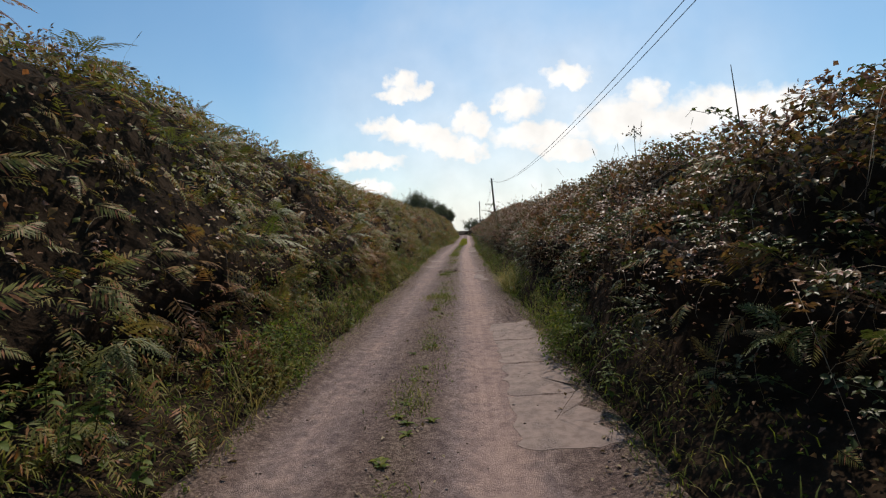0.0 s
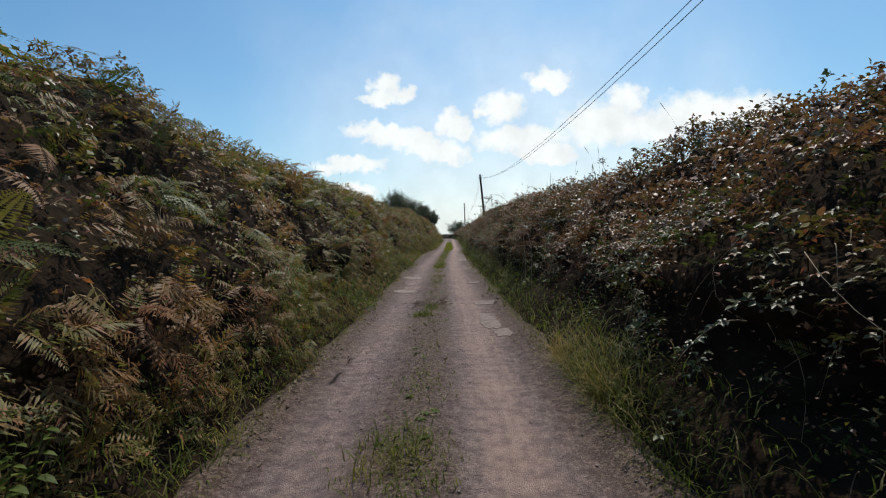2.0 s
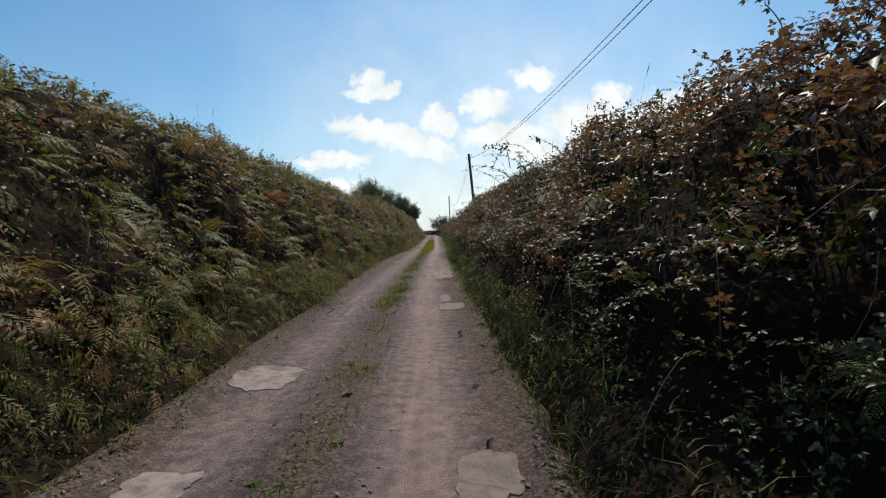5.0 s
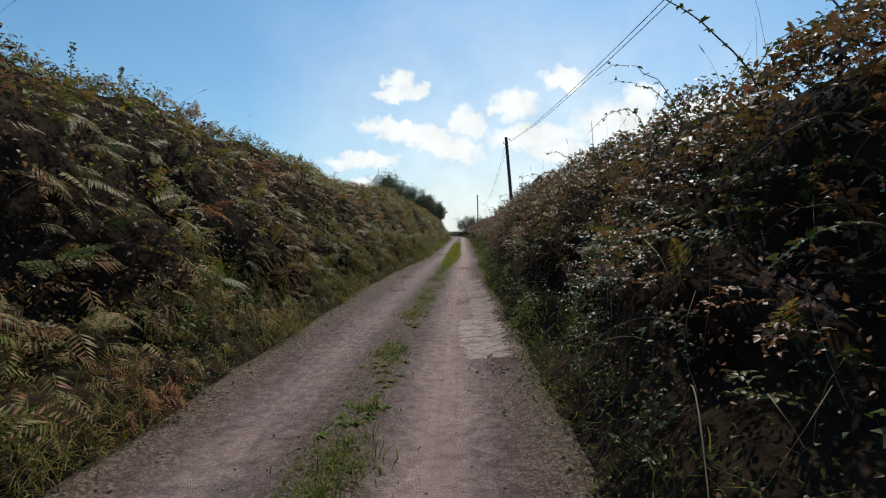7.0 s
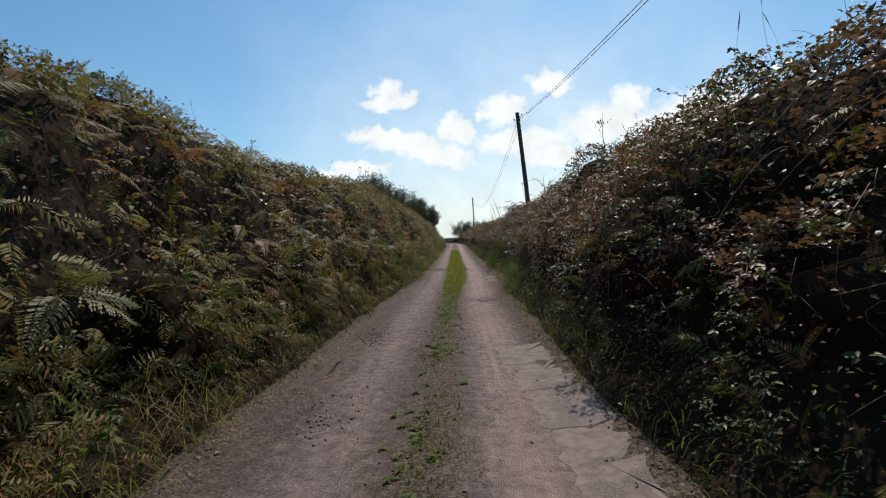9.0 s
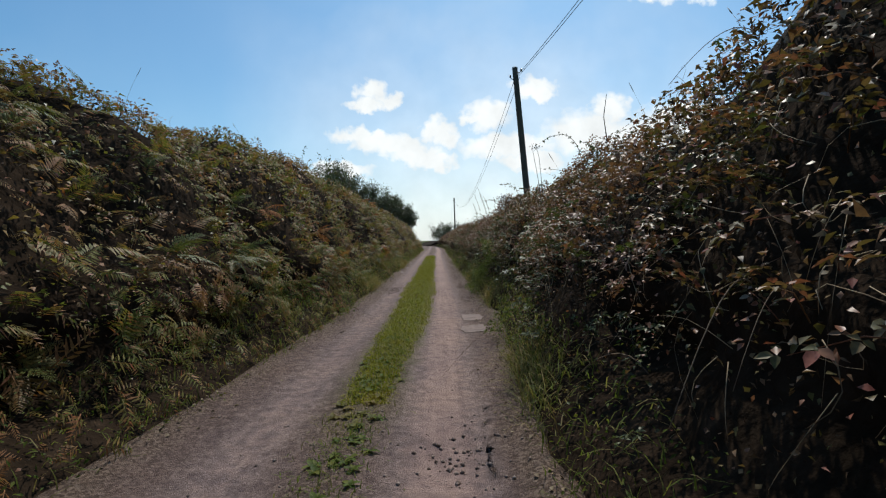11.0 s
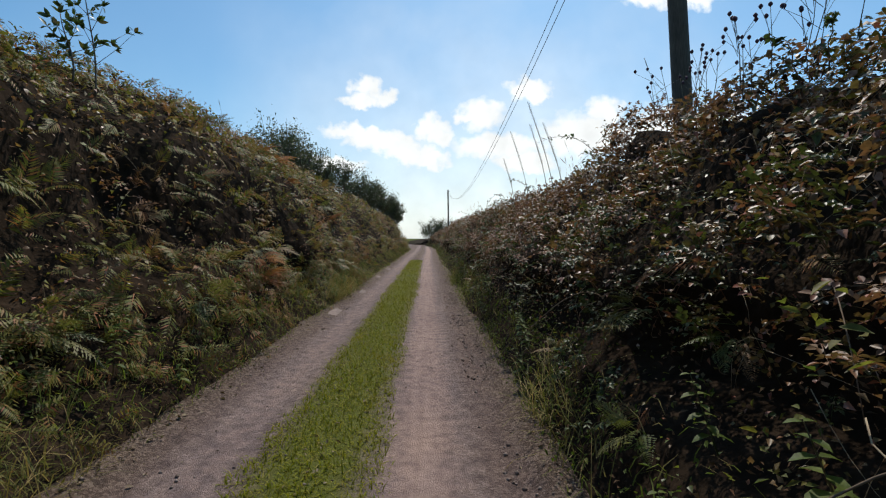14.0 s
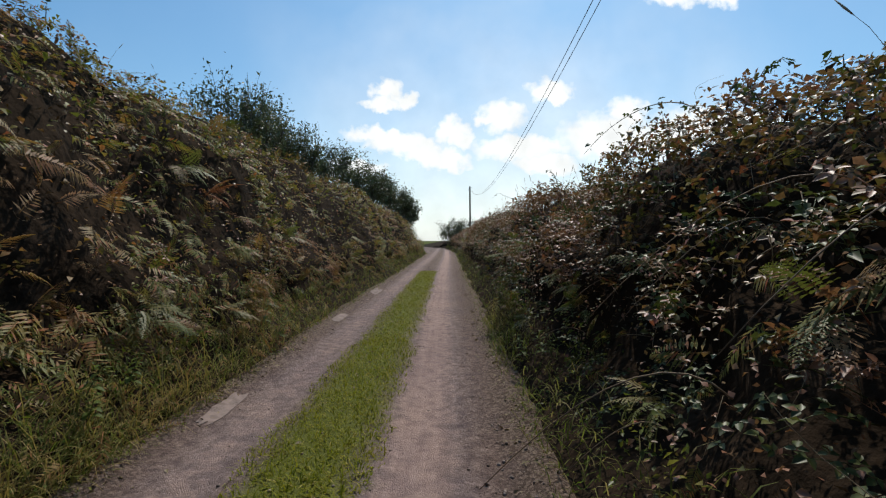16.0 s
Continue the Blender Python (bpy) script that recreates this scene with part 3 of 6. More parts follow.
# ---------------------------------------------------------------- ground and lane
def build_ground():
    ys = np.concatenate([[-3000, -400, -80, -30], np.arange(-12, 110, 0.4), np.arange(110, 180, 2.0), [200, 260, 400, 900, 3000]])
    left = [-3000, -600, -120, -40, -18]
    cols = len(left) + 22 + 8 + 22 + len(left)
    V = np.zeros((len(ys), cols, 3))
    s = np.linspace(1, 0.0, 22)
    for r, y in enumerate(ys):
        yy = min(max(y, -29), 174)
        pl, nl = bank(-1, np.full(22, yy), s)
        pr, nr = bank(1, np.full(22, yy), s[::-1])
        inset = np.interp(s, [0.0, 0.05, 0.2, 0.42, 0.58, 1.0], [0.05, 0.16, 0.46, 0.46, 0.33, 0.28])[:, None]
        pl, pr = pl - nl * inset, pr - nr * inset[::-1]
        pl[:, 2], pr[:, 2] = np.maximum(pl[:, 2], -0.05), np.maximum(pr[:, 2], -0.05)
        mid = np.stack([np.linspace(pl[-1, 0], pr[0, 0], 10)[1:-1], np.full(8, yy), np.full(8, -0.09)], -1)
        tl, tr = float(TOP_L(yy)) - 0.6, float(TOP_R(yy)) - 0.6
        out = [(x, 0, tl * max(0, 1 + (x + 8) / 900)) for x in left]
        far = [(-x, 0, tr * max(0, 1 + (x + 8) / 900)) for x in left[::-1]]
        row = np.concatenate([out, pl, mid, pr, far])
        row[:, 1] = y
        V[r] = row
    n, m = len(ys), cols
    i, j = np.meshgrid(np.arange(n - 1), np.arange(m - 1), indexing="ij")
    a = (i * m + j).ravel()
    F = np.stack([a, a + 1, a + m + 1, a + m], -1)
    return tagged(new("ground", tri_mesh("ground", V.reshape(-1, 3), F, MAT["soil"], True)), "earth banks, near black as the shade behind the leaves, and fields either side of the lane", kind="structure")


# holes and worn hollows in the lane: x, y, half width, half length, depth
HOLES = [(0.75, 8.6, 0.22, 0.6, 0.04), (0.2, 37.2, 0.15, 0.45, 0.06), (0.6, 32.3, 0.22, 0.3, 0.05), (-1.35, 39.2, 0.2, 0.4, 0.04), (-1.45, 42.3, 0.16, 0.4, 0.04), (0.45, 46.0, 0.25, 0.4, 0.03), (1.05, 54.3, 0.14, 0.5, 0.04), (1.14, 66.5, 0.13, 0.9, 0.035), (1.12, 61.0, 0.12, 1.0, 0.035), (1.12, 63.6, 0.1, 0.7, 0.03), (1.1, 57.6, 0.12, 0.8, 0.03), (-0.6, 17.4, 0.3, 0.4, 0.012), (-0.9, 57.0, 0.2, 0.9, 0.02)]


def lane_height(x, y):
    l, r, c = LEFT(y), RIGHT(y), CROWN(y)
    h = 0.022 * np.exp(-(((x - c) / 0.3) ** 2))
    h = h - 0.02 * np.exp(-(((x - (c - 0.68)) / 0.3) ** 2)) - 0.02 * np.exp(-(((x - (c + 0.68)) / 0.3) ** 2))
    h = h + 0.05 * np.exp(-(((x - l) / 0.14) ** 2)) + 0.05 * np.exp(-(((x - r) / 0.12) ** 2))
    h = h + 0.007 * wave(x / 0.5 + 0.3 * y, y / 1.3, 21)
    for hx, hy, a, b, d in HOLES:
        q = ((x - hx) / a) ** 2 + ((y - hy) / b) ** 2 + 0.5 * wave(x / 0.1, y / 0.1, 24)
        h = h - d * np.clip(1.4 - q, 0, 1)
    return h


def build_lane():
    ys = np.concatenate([np.arange(-12, 0, 0.5), np.arange(0, 76, 0.1), np.arange(76, 110, 0.25), np.arange(110, 176, 1.0)])
    f = np.linspace(-0.08, 1.08, 50)
    Y = ys[:, None] + 0 * f
    X = LEFT(Y) + (RIGHT(Y) - LEFT(Y)) * f
    X = X + (np.abs(f - 0.5) > 0.4) * (0.08 * wave(Y / 0.5, f * 0 + 3, 31) + 0.05 * wave(Y / 0.17, f * 0 + 9, 32))
    Z = lane_height(X, Y)
    Z[:, [0, -1]] = -0.06
    c = CROWN(Y)
    wear = np.exp(-(((X - (c - 0.66)) / 0.34) ** 2)) + np.exp(-(((X - (c + 0.66)) / 0.36) ** 2))
    wear = np.clip(wear, 0, 1) * np.clip(np.minimum(X - LEFT(Y), RIGHT(Y) - X) / 0.3, 0, 1)
    wear = wear * np.where(X > c, 1.12, 0.72)
    moss = np.clip(1.7 - np.abs(X - c) / 0.25 + 0.25 * wave(X / 0.1, Y / 0.15, 65), 0, 1) * np.clip((Y - 46) / 5, 0, 1) * np.clip((87 - Y) / 3, 0, 1)
    edge = np.minimum(X - LEFT(Y), RIGHT(Y) - X)
    dirt = np.clip(1.15 - edge / (0.2 + 0.1 * wave(Y / 1.7, f * 0 + np.sign(X), 35)) + 0.35 * wave(X / 0.12, Y / 0.3, 36), 0, 1)
    dirt = np.maximum(dirt, 0.75 * np.clip(1.2 - np.abs(X - c) / 0.22 + 0.5 * wave(X / 0.15, Y / 0.6, 37), 0, 1))
    n, m = Y.shape
    i, j = np.meshgrid(np.arange(n - 1), np.arange(m - 1), indexing="ij")
    a = (i * m + j).ravel()
    me = tri_mesh("lane", np.stack([X, Y, Z], -1).reshape(-1, 3), np.stack([a, a + 1, a + m + 1, a + m], -1), MAT["lane"], True)
    me.attributes.new("wear", "FLOAT", "POINT").data.foreach_set("value", wear.astype(np.float32).ravel())
    me.attributes.new("dirt", "FLOAT", "POINT").data.foreach_set("value", dirt.astype(np.float32).ravel())
    me.attributes.new("moss", "FLOAT", "POINT").data.foreach_set("value", moss.astype(np.float32).ravel())
    return tagged(new("lane", me), "narrow pinkish-grey gravel lane with worn wheel tracks", kind="structure")


ground = build_ground()
lane = build_lane()


# ---------------------------------------------------------------- the green on the banks
def stuff(name, groups, mat, label):
    V, F = merged(groups)
    return tagged(new(name, tri_mesh(name, V, F, mat)), label, "vegetation", kind="stuff")


def leaf_layer(side, n, templates, s_range, depth, up, out, rand, size, y=None, clump=None, even=False):
    y = along(n) if y is None else y
    n = len(y)
    s = RNG.uniform(*s_range, n)
    if clump:
        keep = wave(y / clump[0], s * clump[1], clump[2]) > RNG.uniform(-1, 1, n) * 0.6 + clump[3]
        y, s = y[keep], s[keep]
        n = len(y)
    hollow = wave(y / 0.8, s * 8, 33) * 0.28
    keep = even | (RNG.random(n) < (np.interp(s, [0.0, 0.24, 0.36, 0.5], [0.72, 0.8, 0.9, 1.0]) + hollow if side > 0 else np.interp(s, [0.0, 0.2, 0.35], [0.5, 0.65, 1.0]) + hollow))
    y, s = y[keep], s[keep]
    n = len(y)
    p, nn = bank(side, y, s)
    p = p + nn * (RNG.uniform(*depth, n) * np.interp(s, [0.42, 0.6], [1.0, 0.65]))[:, None]
    z = unit(up * np.array([0, 0, 1.0]) + out * nn + rand * RNG.normal(size=(n, 3)))
    rot = frames_of(np.cross(z, RNG.normal(size=(n, 3))), z)
    sz = RNG.uniform(*size, n) * np.where(y > 85, 1.6, 1.0) * np.interp(s, [0.2, 0.5], [0.68, 1.2])
    groups, k = [], np.array_split(np.arange(n), len(templates))
    for (tv, tf), idx in zip(templates, k):
        groups.append(spread(tv, tf, p[idx], rot[idx], sz[idx]))
    return groups


def frond_layer(side, n, templates, s_range, depth, size, clump=None, y=None):
    y = along(n) if y is None else y
    n = len(y)
    s = RNG.uniform(*s_range, n)
    if clump:
        keep = wave(y / clump[0], s * clump[1], clump[2]) > RNG.uniform(-1, 1, n) * 0.6 + clump[3]
        y, s = y[keep], s[keep]
        n = len(y)
    p, nn = bank(side, y, s)
    sz = RNG.uniform(*size, n) * np.where(y > 85, 1.3, 1.0) * np.clip(0.5 + s * 1.6, 0, 1)
    down = np.cross(nn, np.array([0, 1.0, 0])) * side
    down = down * np.sign(-down[:, 2:3] + 1e-9)
    ahead = down * RNG.uniform(-0.45, 1.0, n)[:, None] + np.array([0, 1.0, 0]) * RNG.normal(0, 0.7, n)[:, None] + nn * RNG.uniform(0.15, 0.75, n)[:, None]
    p = p + nn * RNG.uniform(*depth, n)[:, None] - unit(ahead) * (0.25 * sz)[:, None]
    rot = frames_of(ahead, nn + np.array([0, 0, 0.5]) + 0.35 * RNG.normal(size=(n, 3)))
    groups, k = [], np.array_split(np.arange(n), len(templates))
    for (tv, tf), idx in zip(templates, k):
        groups.append(spread(tv, tf, p[idx], rot[idx], sz[idx]))
    return groups


def sprig_layer(side, n, templates, s_range, depth, size, clump=None):
    y = along(n, far_share=0.12)
    s = RNG.uniform(*s_range, n)
    if clump:
        keep = wave(y / clump[0], s * clump[1], clump[2]) > RNG.uniform(-1, 1, n) * 0.5 + clump[3]
        y, s = y[keep], s[keep]
    # gaps between the shoots, wider towards the foot
    keep = wave(y / 0.45, s * 9, 72) > RNG.uniform(-0.4, 0.4, len(y)) + np.interp(s, [0.05, 0.25, 0.4], [0.12, -0.2, -0.8])
    y, s = y[keep], s[keep]
    n = len(y)
    p, nn = bank(side, y, s)
    down = np.cross(nn, np.array([0, 1.0, 0])) * side
    down = down * np.sign(-down[:, 2:3] + 1e-9)
    ahead = nn * RNG.uniform(0.25, 0.9, n)[:, None] + down * RNG.uniform(-0.5, 0.7, n)[:, None] + np.array([0, 1.0, 0]) * RNG.normal(0, 0.8, n)[:, None]
    sz = RNG.uniform(*size, n) * np.where(y > 80, 1.5, 1.0)
    p = p + nn * RNG.uniform(*depth, n)[:, None] - unit(ahead) * (0.15 * sz)[:, None]
    rot = frames_of(ahead, np.array([0, 0, 1.0]) + 0.35 * nn + 0.22 * RNG.normal(size=(n, 3)))
    return [spread(*t, p[i], rot[i], sz[i]) for t, i in zip(templates, np.array_split(np.arange(n), len(templates)))]


SPRIGS = [sprig_template(k) for k in range(8)]
TREF = [trefoil(0.52), trefoil(0.42), trefoil(0.6)]


def crumpled_leaf(seed):
    """One small leaf, bent and uneven."""
    rng = np.random.default_rng(seed)
    l, w = rng.uniform(0.03, 0.046), rng.uniform(0.011, 0.017)
    V = np.array([(0, 0, 0), (-w * rng.uniform(0.7, 1.2), l * rng.uniform(0.3, 0.6), rng.uniform(0, 0.5) * w), (w * rng.uniform(0.7, 1.2), l * rng.uniform(0.3, 0.6), rng.uniform(0, 0.5) * w), (rng.normal(0, 0.006), l, -l * rng.uniform(0.05, 0.5))])
    return V, np.array([(0, 2, 1), (1, 2, 3)])


SINGLE = [crumpled_leaf(k) for k in range(8)]
OVAL = [kite_leaf(0.036, 0.023, 0.3, 0.25), kite_leaf(0.044, 0.026, 0.15, 0.4), kite_leaf(0.03, 0.021, 0.45, 0.1)]
SMALL_FRONDS = [frond_template(0.26, 8, 0, k, 0.0) for k in (11, 12, 13)]
SIMPLE_FRONDS = [frond_template(0.44, 17, 0, k, 0.0) for k in (1, 2, 3)]
NEAR_FRONDS = [frond_template(0.46, 18, 3, k) for k in (4, 5, 6, 7)]
HERB = [kite_leaf(0.05, 0.026), kite_leaf(0.065, 0.022), kite_leaf(0.036, 0.03)]

bracken = stuff("bracken", frond_layer(-1, 6200, SIMPLE_FRONDS, (0.03, 0.82), (-0.3, 0.0), (0.55, 1.05)) + frond_layer(-1, 5400, SMALL_FRONDS, (0.02, 0.8), (-0.22, 0.06), (0.6, 1.25)) + frond_layer(-1, 3200, SMALL_FRONDS, (0.0, 0.22), (-0.12, 0.14), (1.0, 2.0)) + leaf_layer(-1, 34000, SINGLE, (0.15, 0.85), (-0.3, -0.04), 0.9, 0.5, 0.5, (1.0, 1.9)), MAT["bracken"], "green and browning bracken covering the bank")
RIGHT_SPOTS = along(1700)
RIGHT_SPOTS = RIGHT_SPOTS[(RIGHT_SPOTS < 59.5) | (RIGHT_SPOTS > 65)]
bracken_right = stuff("bracken", frond_layer(1, 1700, SIMPLE_FRONDS, (0.08, 0.62), (-0.28, -0.04), (0.5, 1.0), (9, 3, 41, 0.15), RIGHT_SPOTS), MAT["bracken"], "patches of green bracken among the brambles")
MAT["green_bramble"] = leaf_material("green_bramble_leaf", [(0, (0.045, 0.062, 0.016)), (0.6, (0.08, 0.098, 0.026)), (1, (0.13, 0.132, 0.04))], (0.125, 0.09, 0.036), 0.42, 0.26, spec=0.27)
bramble_right = stuff("bramble_thicket", sprig_layer(1, 7800, SPRIGS, (0.25, 0.78), (-0.17, 0.05), (0.65, 1.3)) + leaf_layer(1, 22000, OVAL, (0.12, 0.85), (-0.15, 0.08), 1.0, 0.35, 0.45, (0.7, 1.4)) + leaf_layer(1, 56000, SINGLE, (0.1, 0.92), (-0.26, 0.06), 0.8, 0.4, 0.7, (0.6, 1.3)) + leaf_layer(1, 34000, SINGLE, (0.48, 0.88), (-0.22, 0.03), 0.9, 0.4, 0.6, (0.9, 1.6)), MAT["bramble"], "dense bramble leaves, dark green turning reddish brown")
bramble_left = stuff("bramble_thicket", sprig_layer(-1, 1500, SPRIGS, (0.06, 0.75), (-0.16, 0.04), (0.7, 1.15), (3.5, 6, 44, 0.1)) + leaf_layer(-1, 44000, SINGLE, (0.03, 0.95), (-0.34, 0.0), 0.8, 0.5, 0.6, (0.7, 1.4)), MAT["bramble"], "bramble leaves growing through the bracken")
green_leaves = stuff("bramble_thicket", sprig_layer(1, 4600, SPRIGS, (0.07, 0.45), (-0.18, 0.06), (0.7, 1.25), (2.1, 4, 48, -0.2)) + leaf_layer(1, 14000, OVAL, (0.03, 0.6), (-0.14, 0.08), 1.0, 0.35, 0.45, (0.8, 1.6), None, (2.1, 4, 48, -0.1)) + sprig_layer(-1, 900, SPRIGS, (0.04, 0.5), (-0.12, 0.06), (0.7, 1.1), (2.4, 4, 49, 0.0)), MAT["green_bramble"], "patches of still green bramble leaves on the banks")
DEEP = [(np.array([(0, 0, 0), (-0.009, 0.025, 0.005), (0.01, 0.03, 0.008), (0, 0.06, -0.015)]), np.array([(0, 2, 1), (1, 2, 3)]))]
# added filler leaves; the hedge's red-brown shadow tone is put into their colour
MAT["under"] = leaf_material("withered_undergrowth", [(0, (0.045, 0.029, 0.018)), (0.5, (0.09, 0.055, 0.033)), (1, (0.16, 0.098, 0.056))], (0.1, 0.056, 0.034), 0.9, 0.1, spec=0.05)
undergrowth = stuff("withered_undergrowth", leaf_layer(-1, 9000, DEEP, (0.0, 0.09), (-0.08, 0.02), 1.0, 0.3, 0.5, (0.5, 1.1), None, None, True) + leaf_layer(1, 5000, DEEP, (0.0, 0.07), (-0.08, 0.02), 1.0, 0.3, 0.5, (0.5, 1.1), None, None, True) + leaf_layer(1, 21000, DEEP, (0.55, 0.95), (-0.4, -0.08), 0.5, 0.5, 1.0, (0.8, 1.6), None, None, True) + leaf_layer(-1, 10000, DEEP, (0.6, 0.95), (-0.4, -0.1), 0.5, 0.5, 1.0, (0.8, 1.6), None, None, True) + leaf_layer(1, 38000, DEEP, (0.0, 0.7), (-0.42, -0.12), 0.3, 0.6, 1.0, (0.5, 1.2), None, None, True) + leaf_layer(-1, 36000, DEEP, (0.0, 0.7), (-0.42, -0.17), 0.3, 0.6, 1.0, (0.5, 1.2), None, None, True), MAT["under"], "dead brown filler leaves under the brambles, coloured as the shade there")
herbs = stuff("wild_herbs", leaf_layer(-1, 15000, HERB, (0.0, 0.15), (-0.26, 0.08), 0.8, 0.5, 0.6, (0.6, 1.2), even=True) + leaf_layer(1, 9000, HERB, (0.0, 0.12), (-0.26, 0.04), 0.8, 0.5, 0.6, (0.5, 1.0), even=True) + leaf_layer(-1, 36000, HERB, (0.0, 0.26), (-0.14, 0.1), 0.8, 0.6, 0.6, (0.6, 1.3), None, (1.6, 5, 46, -0.35)) + leaf_layer(1, 20000, HERB, (0.0, 0.18), (-0.12, 0.08), 0.8, 0.6, 0.6, (0.6, 1.3), None, (1.6, 5, 47, 0.0)), MAT["herb"], "nettles and small green herbs at the foot of the bank")


# fresh patches: side, place along the lane, half length, leaves, how far up the bank
FRESH = [(1, 55.1, 0.9, 3000, 0.3), (1, 49.6, 0.4, 260, 0.12), (1, 33.6, 0.25, 500, 0.12), (-1, 4.6, 0.7, 1500, 0.14), (-1, 16.6, 0.4, 900, 0.16), (1, 5.6, 0.8, 1000, 0.12), (-1, 51.8, 0.5, 800, 0.2), (1, 18.3, 0.5, 400, 0.14), (-1, 28.0, 0.6, 700, 0.16)]


FRESH_LEAF = [oval_leaf(0.052, 0.03), oval_leaf(0.066, 0.026, 0.2, 0.35), oval_leaf(0.04, 0.03, 0.4, 0.15)]


def fresh_patches():
    out = []
    for side, y0, half, count, up in FRESH:
        y = y0 + RNG.normal(0, half * 0.6, count)
        out += leaf_layer(side, count, FRESH_LEAF, (0.02, up), (0.02, 0.24), 0.9, 0.4, 0.45, (0.7, 1.35), y, None, True)
    return out


fresh = stuff("wild_herbs", fresh_patches(), MAT["herb"], "fresh green clumps of herbs at the foot of the hedges")


def grass_layer(x, y, z, lo, hi, lean, width=0.035, short=False):
    n = len(x)
    tv, tf = blade_template(0.7, width)
    if short:
        tv, tf = tv[[0, 1, 2, 3, 6]], np.array([(0, 1, 3), (0, 3, 2), (2, 3, 4)])
    a = RNG.uniform(0, 2 * np.pi, n)
    h = np.stack([np.cos(a), np.sin(a), 0 * a], -1) * lean + 1e-6
    up = unit(np.array([0, 0, 1.0]) + h * RNG.uniform(0, 1, n)[:, None])
    side = unit(np.cross(h, up))
    rot = np.stack([side, np.cross(up, side), up], -1)
    hgt = RNG.uniform(lo, hi, n)
    return spread(tv, tf, np.stack([x, y, z], -1), rot, np.stack([0.2 + 0 * hgt, hgt, hgt], -1) * np.array([1, 1, 1]))


# how thick the grass stands along either edge
LUSH_L = table((0, 0.25), (4, 0.4), (6.5, 0.9), (13, 0.7), (15, 0.25), (20, 0.25), (26, 0.2), (29, 0.15), (45, 0.15), (51, 0.3), (57, 0.2), (65, 0.3), (70, 0.9), (88, 1.0), (150, 0.7))
LUSH_R = table((0, 0.3), (4, 0.4), (6, 0.9), (12, 0.8), (15, 0.35), (24, 0.5), (31, 0.3), (45, 0.3), (52, 0.4), (60, 0.3), (66, 0.4), (70, 1.0), (85, 1.0), (150, 0.6))


# clumps of long grass: side, place along the lane, half length, blades
TALL = [(1, 11.6, 0.45, 900), (1, 12.6, 0.3, 300), (1, 47.4, 0.5, 600), (1, 53.4, 0.5, 400), (1, 59.0, 0.5, 300), (-1, 33.4, 0.4, 260), (-1, 57.2, 0.5, 700), (-1, 66.6, 0.6, 800), (-1, 69.0, 1.5, 900), (-1, 4.2, 0.4, 260), (-1, 37.6, 0.4, 180), (-1, 38.8, 0.4, 140), (-1, 29.6, 0.6, 260), (-1, 56.0, 0.5, 300)]


def verge(side, n):
    y = along(n, far_share=0.15)
    off = RNG.random(n) ** 1.6 * 0.42 - 0.06 * RNG.random(n)
    lush = LUSH_L(y) if side < 0 else LUSH_R(y)
    keep = (wave(y / 1.3, off * 2, 51 if side < 0 else 52) > RNG.uniform(-1.3, 0.7, n)) & (RNG.random(n) < lush)
    y, off = y[keep], off[keep]
    edge = LEFT(y) if side < 0 else RIGHT(y)
    x = edge + side * off
    s = np.clip(off, 0, 1) * 0.45
    p, _ = bank(side, y, s, 0.3)
    return grass_layer(x, y, np.where(off < 0.03, 0.0, np.minimum(p[:, 2] * 0.7, off * 1.6)), 0.05, 0.2, 1.2, 0.02, True)


def long_grass():
    out = []
    for side, y0, half, count in TALL:
        yy, oo = y0 + RNG.normal(0, half, count), np.abs(RNG.normal(0.08, 0.13, count))
        pp, _ = bank(side, yy, oo * 0.45, 0.3)
        out.append(grass_layer((LEFT(yy) if side < 0 else RIGHT(yy)) + side * oo, yy, np.minimum(pp[:, 2] * 0.6, oo * 1.5), 0.12, 0.45, 1.7, 0.016))
    return out


MAT["long_grass"] = leaf_material("long_grass", [(0, (0.098, 0.119, 0.028)), (0.5, (0.182, 0.175, 0.042)), (0.8, (0.308, 0.224, 0.077)), (1, (0.462, 0.336, 0.154))], (0.336, 0.224, 0.07), 0.6, 0.35, patch_from=0.5, patch_scale=1.5, spec=0.15)
tall_verge = stuff("long_grass", long_grass(), MAT["long_grass"], "clumps of long olive and yellowing grass on the verge")
verge_grass = stuff("verge_grass", [verge(-1, 52000), verge(1, 48000)], MAT["grass"], "ragged green and dry grass along the edges of the lane")


